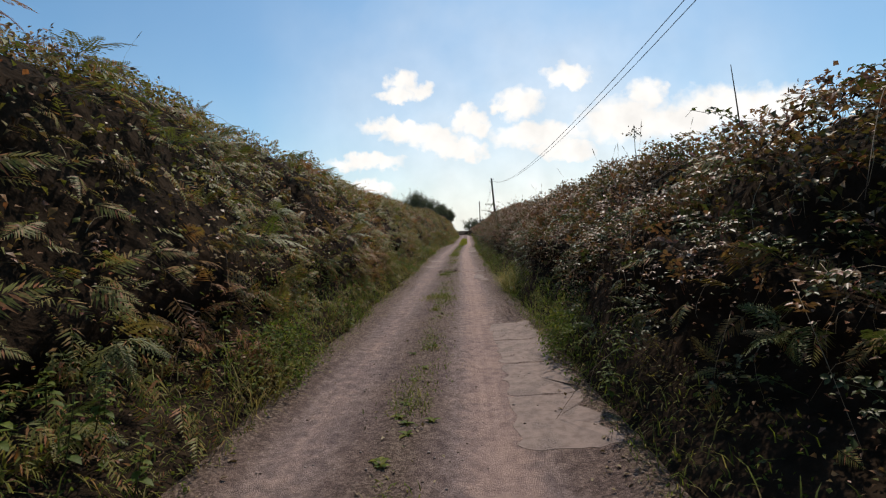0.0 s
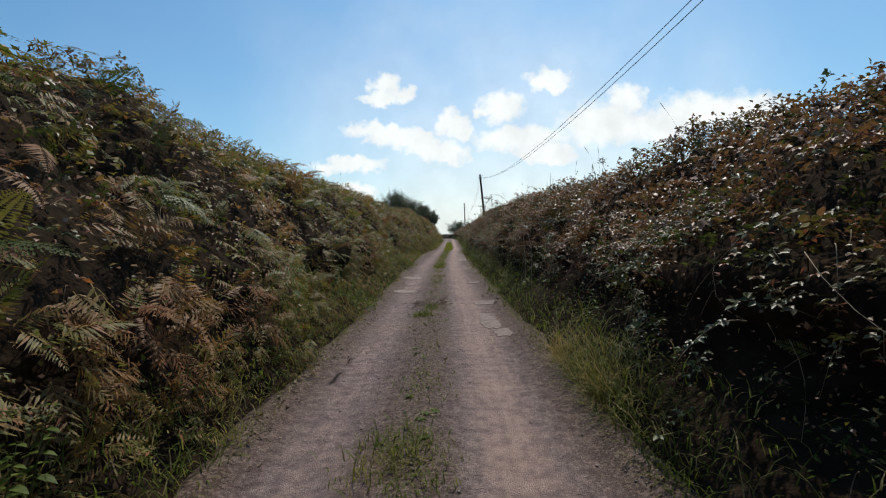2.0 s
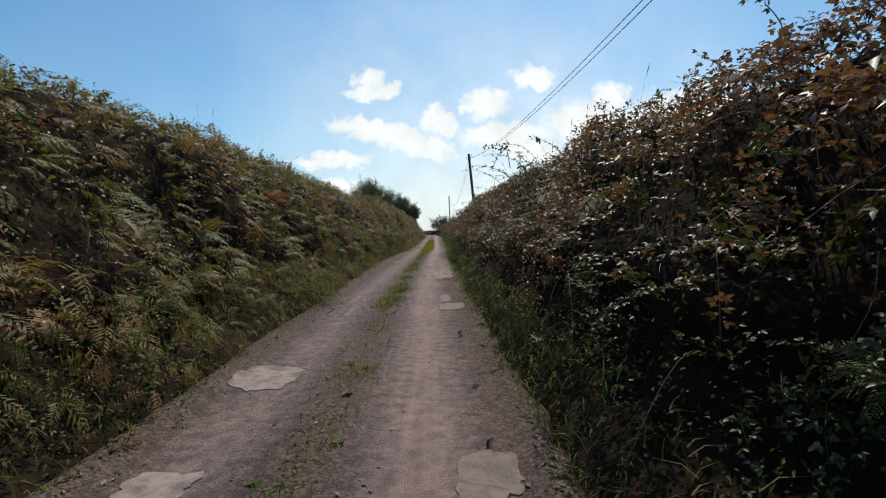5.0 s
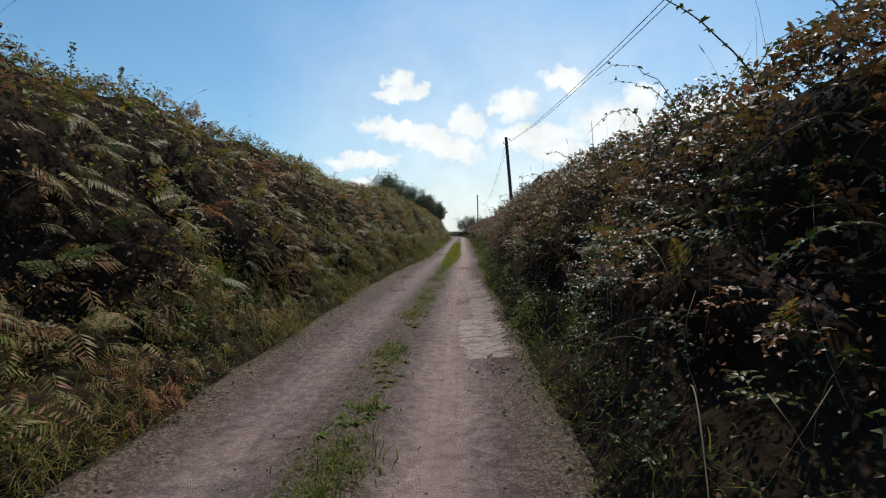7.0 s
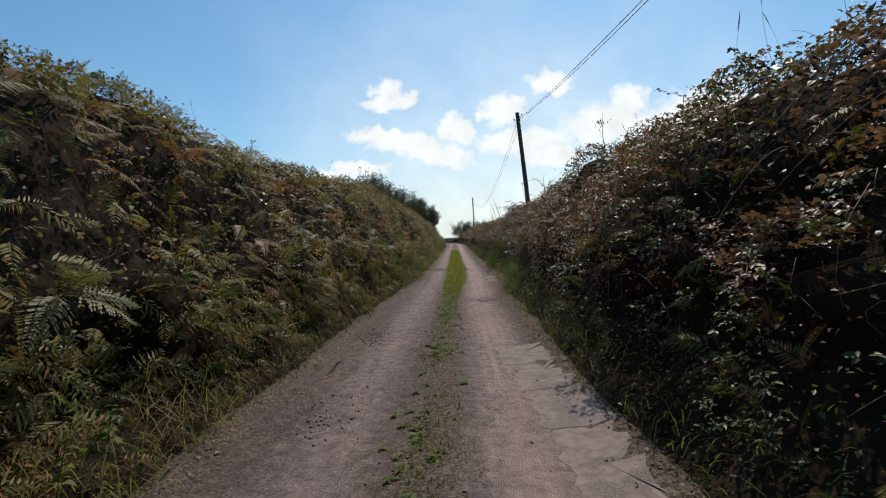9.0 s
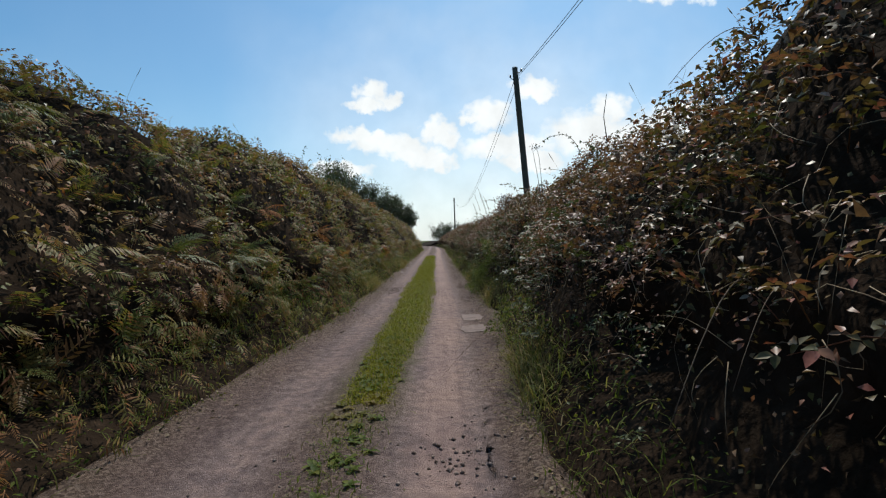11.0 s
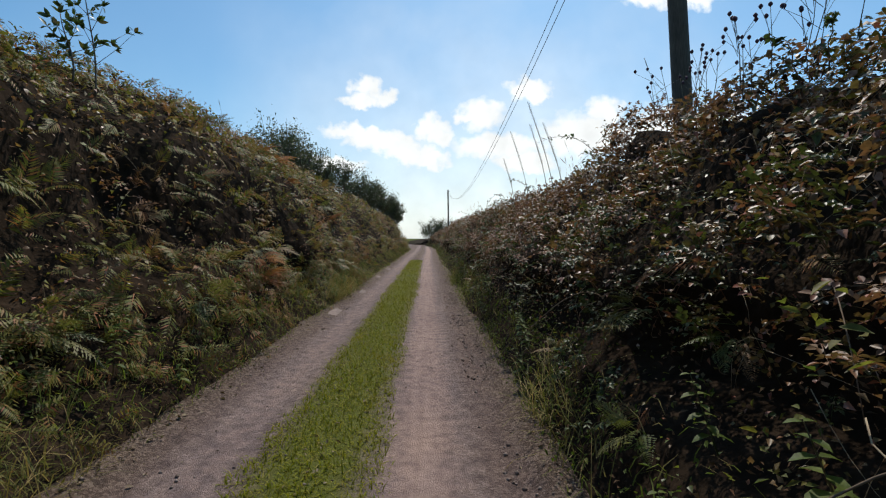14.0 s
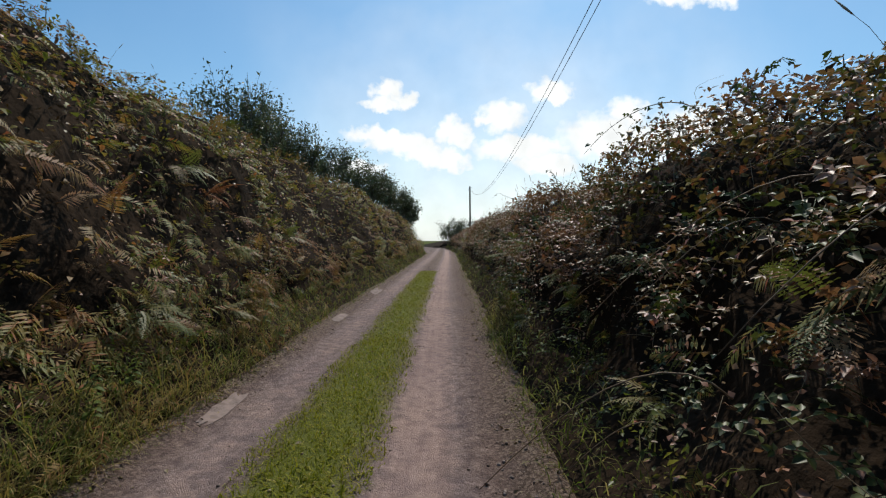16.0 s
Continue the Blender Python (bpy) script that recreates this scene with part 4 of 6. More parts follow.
def strip():
    n = 56000
    y = np.where(RNG.random(n) < 0.72, RNG.uniform(47, 71, n), RNG.uniform(71, 86.5, n))
    half = 0.2 + 0.22 * np.clip((y - 47) / 6, 0, 1) + 0.045 * wave(y / 1.3, y * 0 + 2, 61) + 0.05 * wave(y / 0.3, y * 0 + 5, 64)
    off = RNG.uniform(-1, 1, n) * half * (1 - 0.28 * RNG.random(n) ** 2)
    keep = wave(off / 0.2, y / 0.35, 62) > RNG.uniform(-2.6, -0.1, n)
    y, off = y[keep], off[keep]
    thick = grass_layer(CROWN(y) + off, y, lane_height(CROWN(y) + off, y) - 0.005, 0.02, 0.085, 1.6, 0.022, True)
    n = 16000
    y = RNG.uniform(-1, 50, n)
    off = RNG.normal(0, 0.13, n)
    keep = wave(off / 0.35 + 3, y / 0.8, 63) > RNG.uniform(-0.15, 0.75, n) + np.where((y > 28) & (y < 50), -0.45, 0.0)
    y, off = y[keep], off[keep]
    x = CROWN(y) + off
    tufts = []
    for tx, ty, r, k in ((-0.46, 4.0, 0.14, 60), (-0.42, 5.9, 0.1, 70), (-0.59, 10.5, 0.26, 420), (-0.54, 8.8, 0.1, 70), (-0.68, 15.9, 0.14, 260), (-0.6, 16.7, 0.12, 80), (-0.62, 27.6, 0.2, 300), (-0.57, 28.4, 0.2, 380), (-0.54, 29.6, 0.15, 240), (-0.51, 30.1, 0.22, 330), (-0.49, 31.0, 0.08, 70), (-0.57, 32.8, 0.16, 200), (-0.57, 35.3, 0.2, 260), (-0.55, 37.2, 0.14, 160), (-0.5, 23.5, 0.2, 120)):
        a, b = tx + RNG.normal(0, r * 0.6, k), ty + RNG.normal(0, r * 0.9, k)
        tufts.append(grass_layer(a, b, lane_height(a, b) - 0.005, 0.05, 0.16, 1.1, 0.02, True))
    return [thick], [*tufts, grass_layer(x, y, lane_height(x, y) - 0.005, 0.03, 0.085, 1.4, 0.02, True)]


turf, sparse = strip()
strip_grass = stuff("centre_strip_grass", turf, MAT["strip_grass"], "short yellow-green grass growing along the crown of the lane")
crown_tufts = stuff("grass_tufts", sparse, MAT["grass"], "small scattered tufts of olive grass on the lane's crown")


def litter():
    n = 15000
    y = RNG.uniform(-1, 88, n)
    k = RNG.random(n)
    x = np.where(k < 0.25, CROWN(y) + RNG.normal(0, 0.15, n), np.where(k < 0.62, LEFT(y) + np.abs(RNG.normal(0, 0.15, n)) - 0.05, RIGHT(y) - np.abs(RNG.normal(0, 0.15, n)) + 0.05))
    keep = wave(x / 0.4, y / 0.9, 71) > RNG.uniform(-0.6, 0.7, n)
    x, y = np.concatenate([x[keep], -0.62 + RNG.normal(0, 0.17, 420)]), np.concatenate([y[keep], 17.4 + RNG.normal(0, 0.32, 420)])
    n = len(x)
    z = unit(np.array([0, 0, 1.0]) + 0.45 * RNG.normal(size=(n, 3)))
    rot = frames_of(np.cross(z, RNG.normal(size=(n, 3))), z)
    tv, tf = kite_leaf(0.04, 0.024, 0.5, 0.15)
    return spread(tv, tf, np.stack([x, y, lane_height(x, y) + 0.008], -1), rot, RNG.uniform(0.4, 1.3, n))


dead_leaves = tagged(new("dead_leaves", tri_mesh("dead_leaves", *litter(), MAT["litter"])), "dry brown leaves scattered over the lane", "leaf litter", kind="stuff")


def pebble_template(seed):
    rng = np.random.default_rng(seed)
    v = np.array([(1, 0, 0), (-1, 0, 0), (0, 1, 0), (0, -1, 0), (0, 0, 0.7), (0, 0, -0.7)], float) * rng.uniform(0.7, 1.2, (6, 3))
    v += rng.uniform(-0.15, 0.15, v.shape)
    return v, np.array([(0, 2, 4), (2, 1, 4), (1, 3, 4), (3, 0, 4), (2, 0, 5), (1, 2, 5), (3, 1, 5), (0, 3, 5)])


def pebbles():
    n = 5200
    y = RNG.uniform(0, 80, n)
    k = RNG.random(n)
    x = np.where(k < 0.55, CROWN(y) + RNG.normal(0, 0.35, n), np.where(k < 0.72, RIGHT(y) - np.abs(RNG.normal(0, 0.25, n)), np.where(k < 0.85, LEFT(y) + np.abs(RNG.normal(0, 0.25, n)), RNG.uniform(-1.5, 1.0, n))))
    size = 0.004 + 0.012 * RNG.random(n) ** 3
    # rubble in the hollows
    hx, hy, hs = [], [], []
    for a, b, c, d, e in HOLES:
        q = int(60 + 900 * c * d)
        hx.append(a + RNG.normal(0, c * 0.7, q)), hy.append(b + RNG.normal(0, d * 0.6, q)), hs.append(0.005 + 0.02 * RNG.random(q) ** 2.5)
    hx.append(-0.62 + RNG.normal(0, 0.2, 170)), hy.append(17.3 + RNG.normal(0, 0.34, 170)), hs.append(0.014 + 0.022 * RNG.random(170) ** 1.5)
    x, y, size = np.concatenate([x, *hx]), np.concatenate([y, *hy]), np.concatenate([size, *hs])
    n = len(x)
    rot = frames_of(RNG.normal(size=(n, 3)) * (1, 1, 0.2), np.array([0, 0, 1.0]) + 0.2 * RNG.normal(size=(n, 3)))
    p = np.stack([x, y, lane_height(x, y) + size * 0.3], -1)
    ks = np.array_split(np.arange(n), 4)
    return merged([spread(*pebble_template(i), p[q], rot[q], size[q]) for i, q in enumerate(ks)])


stones = tagged(new("loose_stones", tri_mesh("loose_stones", *pebbles(), MAT["stone"])), "loose grey and pink stones strewn over the lane", "gravel", kind="stuff")


# ---------------------------------------------------------------- bracken plants, each a thing
def fern_plants():
    shared = [tri_mesh("frond", v, f, MAT["frond"]) for v, f in NEAR_FRONDS]
    spots = []
    for y in np.arange(1.5, 74, 0.8):
        spots.append((-1, y + RNG.uniform(-0.3, 0.3), RNG.uniform(0.12, 0.62)))
    for y in np.concatenate([[2.4, 3.1, 3.9, 5.0, 20.5, 31.0, 56.9, 57.4, 57.9, 58.5, 59.2], np.arange(65.3, 75, 0.55)]):
        spots.append((1, y + RNG.uniform(-0.3, 0.3), RNG.uniform(0.1, 0.34)))
    rusty = [tri_mesh("frond", v, f, MAT["rust"]) for v, f in NEAR_FRONDS]
    withered = [(-1, 66.3, 0.5), (-1, 66.6, 0.46), (-1, 66.0, 0.53), (-1, 66.9, 0.52), (-1, 62.3, 0.2), (-1, 62.6, 0.26), (-1, 2.7, 0.5), (-1, 3.1, 0.55), (-1, 17.8, 0.5), (-1, 18.3, 0.56), (-1, 36.6, 0.5), (-1, 34.0, 0.4), (-1, 51.6, 0.42), (-1, 52.3, 0.34), (-1, 56.4, 0.3), (-1, 70.5, 0.4), (-1, 29.0, 0.42), (-1, 40.5, 0.45), (-1, 9.5, 0.48)]
    for side, y, s in spots + withered:
        dead = (side, y, s) in withered
        p, n = bank(side, np.array([y]), np.array([s]))
        p, n = p[0] - n[0] * (0.12 if dead else 0.22), n[0]
        plant = tagged(new("bracken_fern"), "withered rust-brown bracken fern on the bank" if dead else "green bracken fern with arching fronds on the bank" if side < 0 else "green bracken fern growing among brambles", "fern", "bracken plants on the banks")
        plant.location = p
        turn = RNG.uniform(-0.4, 0.4)
        for k in range(RNG.integers(4, 7)):
            ang = turn + (k - 2.5) * 0.5 + RNG.uniform(-0.2, 0.2)
            ahead = np.array([-side * math.cos(ang) * 0.7, math.sin(ang), RNG.uniform(-0.6, 0.6)]) + 0.25 * n
            r = frames_of(ahead[None], n[None] * 0.8 + np.array([[0, 0, 0.7]]) + 0.25 * RNG.normal(size=(1, 3)))[0]
            ob = new("frond", (rusty if dead else shared)[int(RNG.integers(4))])
            ob.parent = plant
            off = n * 0.12 + r[:, 1] * 0.05
            ob.matrix_basis = Matrix.LocRotScale(Vector(off), Matrix(r.tolist()).to_quaternion(), (float(RNG.uniform(0.6, 1.05)) * min(1.0, 0.55 + 1.5 * s) * (1.0 if side < 0 else 0.62),) * 3)


fern_plants()


# ---------------------------------------------------------------- canes, sprays and stalks
def cane_path(p, n, side, length, rng, rise=0.5):
    a = rng.normal(0, 0.9)
    h = np.array([-side * math.cos(a) * 0.8, math.sin(a), 0])
    q = np.linspace(0, 1, 10)[:, None]
    return p - n * 0.15 + h * length * q * (0.6 + 0.4 * q) + np.array([0, 0, 1.0]) * length * (rise * q - (rise + 0.45) * q * q)


def loose_canes():
    rng = np.random.default_rng(5)
    out = []
    for side, count in ((1, 360), (-1, 110)):
        for _ in range(count):
            y, s = rng.uniform(0, 90), rng.uniform(0.08, 0.75)
            p, n = bank(side, np.array([y]), np.array([s]))
            L = rng.uniform(0.4, 1.2)
            r = rng.uniform(0.002, 0.0045)
            out.append(tube(cane_path(p[0], n[0], side, L, rng), np.linspace(r, r * 0.4, 10), 4))
    return out


def hanging_stems():
    rng = np.random.default_rng(29)
    out = []
    for side, count in ((1, 2100), (-1, 400)):
        for _ in range(count):
            y, s = rng.uniform(1, 75), rng.uniform(0.2, 0.62)
            p, n = bank(side, np.array([y]), np.array([s]))
            L = 0.12 + 0.5 * rng.random() ** 2
            q = np.linspace(0, 1, 5)[:, None]
            d = np.array([-side * rng.uniform(0.0, 0.35), rng.normal(0, 0.6), -1.0 if rng.random() < 0.5 else rng.uniform(-0.5, 0.6)])
            path = p[0] + n[0] * rng.uniform(-0.1, 0.05) + d * L * q + rng.normal(0, 0.05, 3) * np.sin(3 * q)
            path[:, 2] = np.maximum(path[:, 2], 0.05)
            out.append(tube(path, np.linspace(0.002, 0.0008, 5) * rng.uniform(0.6, 1.3), 3))
    return out


dry_stems = stuff("dry_stems", hanging_stems(), MAT["straw"], "thin straw-coloured dead stems hanging in the hedge")
canes = stuff("bramble_canes", loose_canes(), MAT["cane"], "bare brown bramble canes trailing down the bank")


def bramble_spray(y, s, side, length, lean, rise, leaves=14):
    """A long shoot standing out over the top of the hedge, with its leaves."""
    rng = np.random.default_rng(int(y * 100) + 7)
    p, n = bank(side, np.array([y]), np.array([s]))
    p = p[0]
    thing = tagged(new("bramble_spray"), "arching bramble shoot with green leaves above the hedge", "bramble", "bramble shoots over the hedges")
    thing.location = p - n[0] * 0.2
    q = np.linspace(0, 1, 12)[:, None]
    h = np.array([math.sin(lean) * -side, math.cos(lean) * -0.3, 0])
    path = h * length * q**1.3 + np.array([0, 0, 1.0]) * length * (rise * q - 0.55 * rise * q**2.6) + 0.02 * rng.normal(size=(12, 3)) * q
    ob = new("cane", tri_mesh("cane", *tube(path, np.linspace(0.006, 0.0015, 12), 5), MAT["cane"]))
    ob.parent = thing
    for k in range(leaves):
        f = 0.2 + 0.8 * (k + rng.uniform(-0.3, 0.3)) / leaves
        i = min(f, 0.999) * 11
        a = path[int(i)] * (1 - i % 1) + path[int(i) + 1] * (i % 1)
        lf = new("leaf", SPRAY_LEAF[int(rng.integers(3))])
        lf.parent = thing
        up = np.array([[0, 0, 1.0]]) + 0.5 * rng.normal(size=(1, 3))
        r = frames_of(rng.normal(size=(1, 3)) * (1, 1, 0.4), up)[0]
        lf.matrix_basis = Matrix.LocRotScale(Vector(a), Matrix(r.tolist()).to_quaternion(), (float(rng.uniform(0.7, 1.3)),) * 3)
    return thing


MAT["spray"] = leaf_material("bramble_spray_leaf", [(0, (0.04, 0.07, 0.02)), (0.7, (0.08, 0.11, 0.03)), (1, (0.14, 0.1, 0.04))], (0.08, 0.1, 0.03), 0.4, 0.3, "object")
SPRAY_LEAF = [tri_mesh("leaf", *t, MAT["spray"]) for t in TREF]
spray_rng = np.random.default_rng(19)
for y in np.concatenate([np.arange(3, 76, 1.35), [2.9, 3.4, 4.1, 29.6, 30.3, 30.9, 31.4, 32.2, 51.6, 52.4, 53.2, 39.3, 39.9, 40.6, 57.2, 57.7, 58.1, 58.6, 66.3, 66.9]]):
    y = float(y + spray_rng.uniform(-0.4, 0.4))
    tall = 1.6 if 29 < y < 32.5 else 1.0
    bramble_spray(y, float(spray_rng.uniform(0.52, 0.7)), 1, float(spray_rng.uniform(0.45, 0.95)) * tall, float(spray_rng.uniform(-0.8, 1.2)), float(spray_rng.uniform(0.6, 1.3)), int(spray_rng.integers(9, 18)))
for y in (21, 33.5, 34.4, 46, 59.6, 60.7, 61.1, 70):
    bramble_spray(y, 0.66, -1, 1.0 if 59 < y < 62 else 0.6, 0.3, 1.2, 14)


def trailing_spray(place, heading, length, leaves, big):
    """A bramble shoot hanging out of the hedge towards the lane, with large leaves."""
    rng = np.random.default_rng(int(place[1] * 131) % 9973)
    thing = tagged(new("bramble_spray"), "bramble shoot with broad leaves hanging out of the hedge", "bramble", "bramble shoots hanging over the verge")
    thing.location = place
    q = np.linspace(0, 1, 10)[:, None]
    h = np.array([math.cos(heading), math.sin(heading), 0])
    path = h * length * q + np.array([0, 0, 1.0]) * length * (0.25 * q - 0.6 * q * q)
    ob = new("cane", tri_mesh("cane", *tube(path, np.linspace(0.005, 0.0018, 10), 5), MAT["straw"]))
    ob.parent = thing
    for k in range(leaves):
        i = min(0.25 + 0.75 * k / leaves, 0.999) * 9
        a = path[int(i)] * (1 - i % 1) + path[int(i) + 1] * (i % 1)
        lf = new("leaf", SPRAY_LEAF[int(rng.integers(3))])
        lf.parent = thing
        r = frames_of(rng.normal(size=(1, 3)) * (1, 1, 0.3) + h[None], np.array([[0, 0, 1.0]]) + 0.45 * rng.normal(size=(1, 3)))[0]
        lf.matrix_basis = Matrix.LocRotScale(Vector(a), Matrix(r.tolist()).to_quaternion(), (float(rng.uniform(0.8, 1.3)) * big,) * 3)


for x, y, z, a, l, k, b in ((1.45, 28.4, 1.15, 3.6, 0.5, 12, 1.1), (1.6, 28.9, 1.4, 3.3, 0.45, 10, 1.1), (1.75, 50.7, 0.9, 3.4, 0.5, 13, 1.2), (1.4, 10.1, 0.9, 3.5, 0.5, 12, 1.0), (1.5, 21.5, 1.0, 3.3, 0.5, 12, 1.0), (1.4, 41.0, 1.0, 3.2, 0.5, 12, 1.0), (1.8, 55.2, 1.1, 3.3, 0.5, 14, 1.0), (1.85, 64.0, 1.0, 3.3, 0.5, 14, 1.0), (1.3, 33.5, 0.6, 3.1, 0.35, 9, 1.0)):
    trailing_spray((x, y, z), a, l, k, b)


def nettle(place, height, leaning):
    """An upright herb with pairs of toothed leaves."""
    rng = np.random.default_rng(int(abs(place[1]) * 211) % 9973)
    thing = tagged(new("nettle"), "fresh green nettle standing at the foot of the bank", "nettle", "nettles along the verges")
    thing.location = place
    q = np.linspace(0, 1, 6)[:, None]
    path = np.array([leaning, rng.normal(0, 0.05), height]) * q
    ob = new("stem", tri_mesh("stem", *tube(path, np.linspace(0.004, 0.0015, 6), 5), MAT["spray"]))
    ob.parent = thing
    pairs = 7
    for k in range(pairs):
        f = 0.25 + 0.75 * k / (pairs - 1)
        at = path[-1] * f
        for sgn in (0, 1):
            lf = new("leaf", NETTLE_LEAF)
            lf.parent = thing
            a = k * 1.57 + sgn * math.pi + rng.uniform(-0.3, 0.3)
            r = frames_of(np.array([[math.cos(a), math.sin(a), 0.15 - 0.3 * (1 - f)]]), np.array([[0, 0, 1.0]]))[0]
            lf.matrix_basis = Matrix.LocRotScale(Vector(at), Matrix(r.tolist()).to_quaternion(), (float(1.15 - 0.65 * f) * rng.uniform(0.8, 1.2),) * 3)


MAT["nettle"] = leaf_material("nettle_leaf", [(0, (0.07, 0.105, 0.018)), (1, (0.14, 0.17, 0.03))], (0.11, 0.13, 0.028), 0.55, 0.4, "object", spec=0.2)
NETTLE_LEAF = tri_mesh("leaf", *leaflet(0.085, 0.045, 0.2, 0.3), MAT["nettle"])
nettle_rng = np.random.default_rng(61)
for side, ys in ((-1, (2.1, 2.4, 4.2, 6.9, 9.3, 15.4, 15.9, 18.6, 22.4, 27.0, 31.6, 33.0, 33.4, 37.7, 44.0, 52.6, 55.1, 59.2, 65.8, 67.3, 70.2)), (1, (3.6, 8.3, 12.4, 18.1, 25.5, 33.5, 33.65, 33.8, 43.8, 52.1, 55.6, 56.3, 57.0, 59.7, 60.4, 62.8, 63.5, 64.1, 68.9, 71.5))):
    for y in ys:
        for k in range(3):
            yy, s = y + nettle_rng.uniform(-0.25, 0.25), nettle_rng.uniform(0.02, 0.16)
            p, n = bank(side, np.array([yy]), np.array([s]), 0.5)
            nettle(tuple((p[0] - n[0] * 0.05).tolist()), float(nettle_rng.uniform(0.18, 0.4 if side < 0 else 0.3)), -side * 0.08)


def plantains():
    rng = np.random.default_rng(67)
    pos, ahead, size = [], [], []
    for _ in range(520):
        y = rng.uniform(2, 50) if rng.random() < 0.35 else rng.uniform(30, 50)
        x = CROWN(y) + rng.normal(0, 0.11)
        if wave(np.array([x / 0.4]), np.array([y / 0.7]), 68)[0] < rng.uniform(-0.7, 0.5):
            continue
        for k in range(6):
            a = k * 1.05 + rng.uniform(-0.3, 0.3)
            pos.append((x, y, float(lane_height(np.array([x]), np.array([y]))[0]) + 0.004))
            ahead.append((math.cos(a), math.sin(a), rng.uniform(0.1, 0.8)))
            size.append(rng.uniform(0.5, 1.1))
    pos, ahead = np.array(pos), np.array(ahead)
    return spread(*leaflet(0.07, 0.036, 0.25, 0.35), pos, frames_of(ahead, np.array([0, 0, 1.0])), np.array(size))


plantain = stuff("plantain_rosettes", [plantains()], MAT["herb"], "low broad-leaved plantains along the crown of the lane")


def tall_grass_stems():
    rng = np.random.default_rng(23)
    out = []
    spots = [(1, y) for y in np.concatenate([rng.uniform(7, 9, 8), rng.uniform(14, 20, 14), rng.uniform(24, 50, 50), rng.uniform(60, 66, 24), rng.uniform(70, 90, 80)])]
    spots += [(-1, y) for y in rng.uniform(5, 75, 30)]
    for side, y in spots:
        p, n = bank(side, np.array([y]), np.array([rng.uniform(0.5, 0.75)]))
        L = rng.uniform(0.2, 0.55)
        d = np.array([rng.normal(0, 0.18), rng.normal(0, 0.18), 1.0])
        q = np.linspace(0, 1, 5)[:, None]
        path = p[0] - n[0] * 0.2 + d * (L + 0.2) * q + np.array([rng.normal(0, 0.12), rng.normal(0, 0.12), 0]) * q * q
        out.append(tube(path, [0.0022, 0.002, 0.0016, 0.0013, 0.001], 3))
        head = path[-1] + (path[-1] - path[-2]) * np.linspace(-0.5, 0.3, 5)[:, None]
        out.append(tube(head, [0.001, 0.004, 0.005, 0.0035, 0.001], 4))
    return out


stems = stuff("dry_grass_stems", tall_grass_stems(), MAT["straw"], "tall dry grass stems with seed heads on the hedge top")


def seed_stalk(place, height, lean, label):
    """A dead foxglove-like stalk: a stem set with seed capsules."""
    thing = tagged(new("seed_stalk"), label, "plant stalk", "dead flower stalks on the hedge")
    thing.location = place
    rng = np.random.default_rng(int(place[1] * 50))
    q = np.linspace(0, 1, 8)[:, None]
    path = np.array([lean, 0, height]) * q + np.array([0.03, 0.02, 0]) * np.sin(4 * q)
    ob = new("stem", tri_mesh("stem", *tube(path, np.linspace(0.006, 0.0025, 8), 6), MAT["bark"]))
    ob.parent = thing
    caps = []
    for k in range(70):
        f = 0.42 + 0.57 * k / 70
        j = min(int(f * 7), 6)
        c = path[j] + (path[j + 1] - path[j]) * (f * 7 - j)
        a = k * 2.4
        d = np.array([math.cos(a), math.sin(a), 0.5])
        caps.append(tube([c + d * 0.004, c + d * 0.012, c + d * 0.022], [0.002, 0.0052 * (1.15 - 0.6 * f), 0.002], 5))
    ob = new("seed_spike", tri_mesh("seed_spike", *merged(caps), MAT["bark"]))
    ob.parent = thing
    tagged(ob, kind="stuff")
    return thing


for x, y, z, h, lean in ((2.55, 62.9, 2.15, 1.35, -0.4), (2.45, 64.3, 2.15, 1.2, -0.32), (2.55, 63.3, 2.15, 1.1, -0.28), (2.35, 65.2, 2.1, 0.9, -0.2), (2.65, 62.75, 2.15, 1.0, -0.3)):
    seed_stalk((x, y, z), h, lean, "tall dead flower stalk studded with dark seed capsules")


def dead_stem(place, path, label, heads=()):
    """A bare stem above the hedge, some of them snapped over, with withered flower heads."""
    thing = tagged(new("withered_plant"), label, "plant stalk", "dead stems over the hedge")
    thing.location = place
    rng = np.random.default_rng(int(place[1] * 77) % 9999)
    ob = new("stem", tri_mesh("stem", *tube(path, np.linspace(0.007, 0.003, len(path)), 5), MAT["bark"]))
    ob.parent = thing
    for h in heads:
        n = 46
        z = unit(rng.normal(size=(n, 3)) + np.array([0, 0, 0.4]))
        pts = np.array(h) + rng.normal(size=(n, 3)) * np.array([0.05, 0.05, 0.03])
        tv, tf = simple_leaf(0.035, 0.022)
        hd = new("flower_head", tri_mesh("flower_head", *spread(tv, tf, pts, frames_of(np.cross(z, rng.normal(size=(n, 3))), z), rng.uniform(0.6, 1.2, n)), MAT["litter"]))
        hd.parent = thing
        tagged(hd, kind="stuff")
    return thing


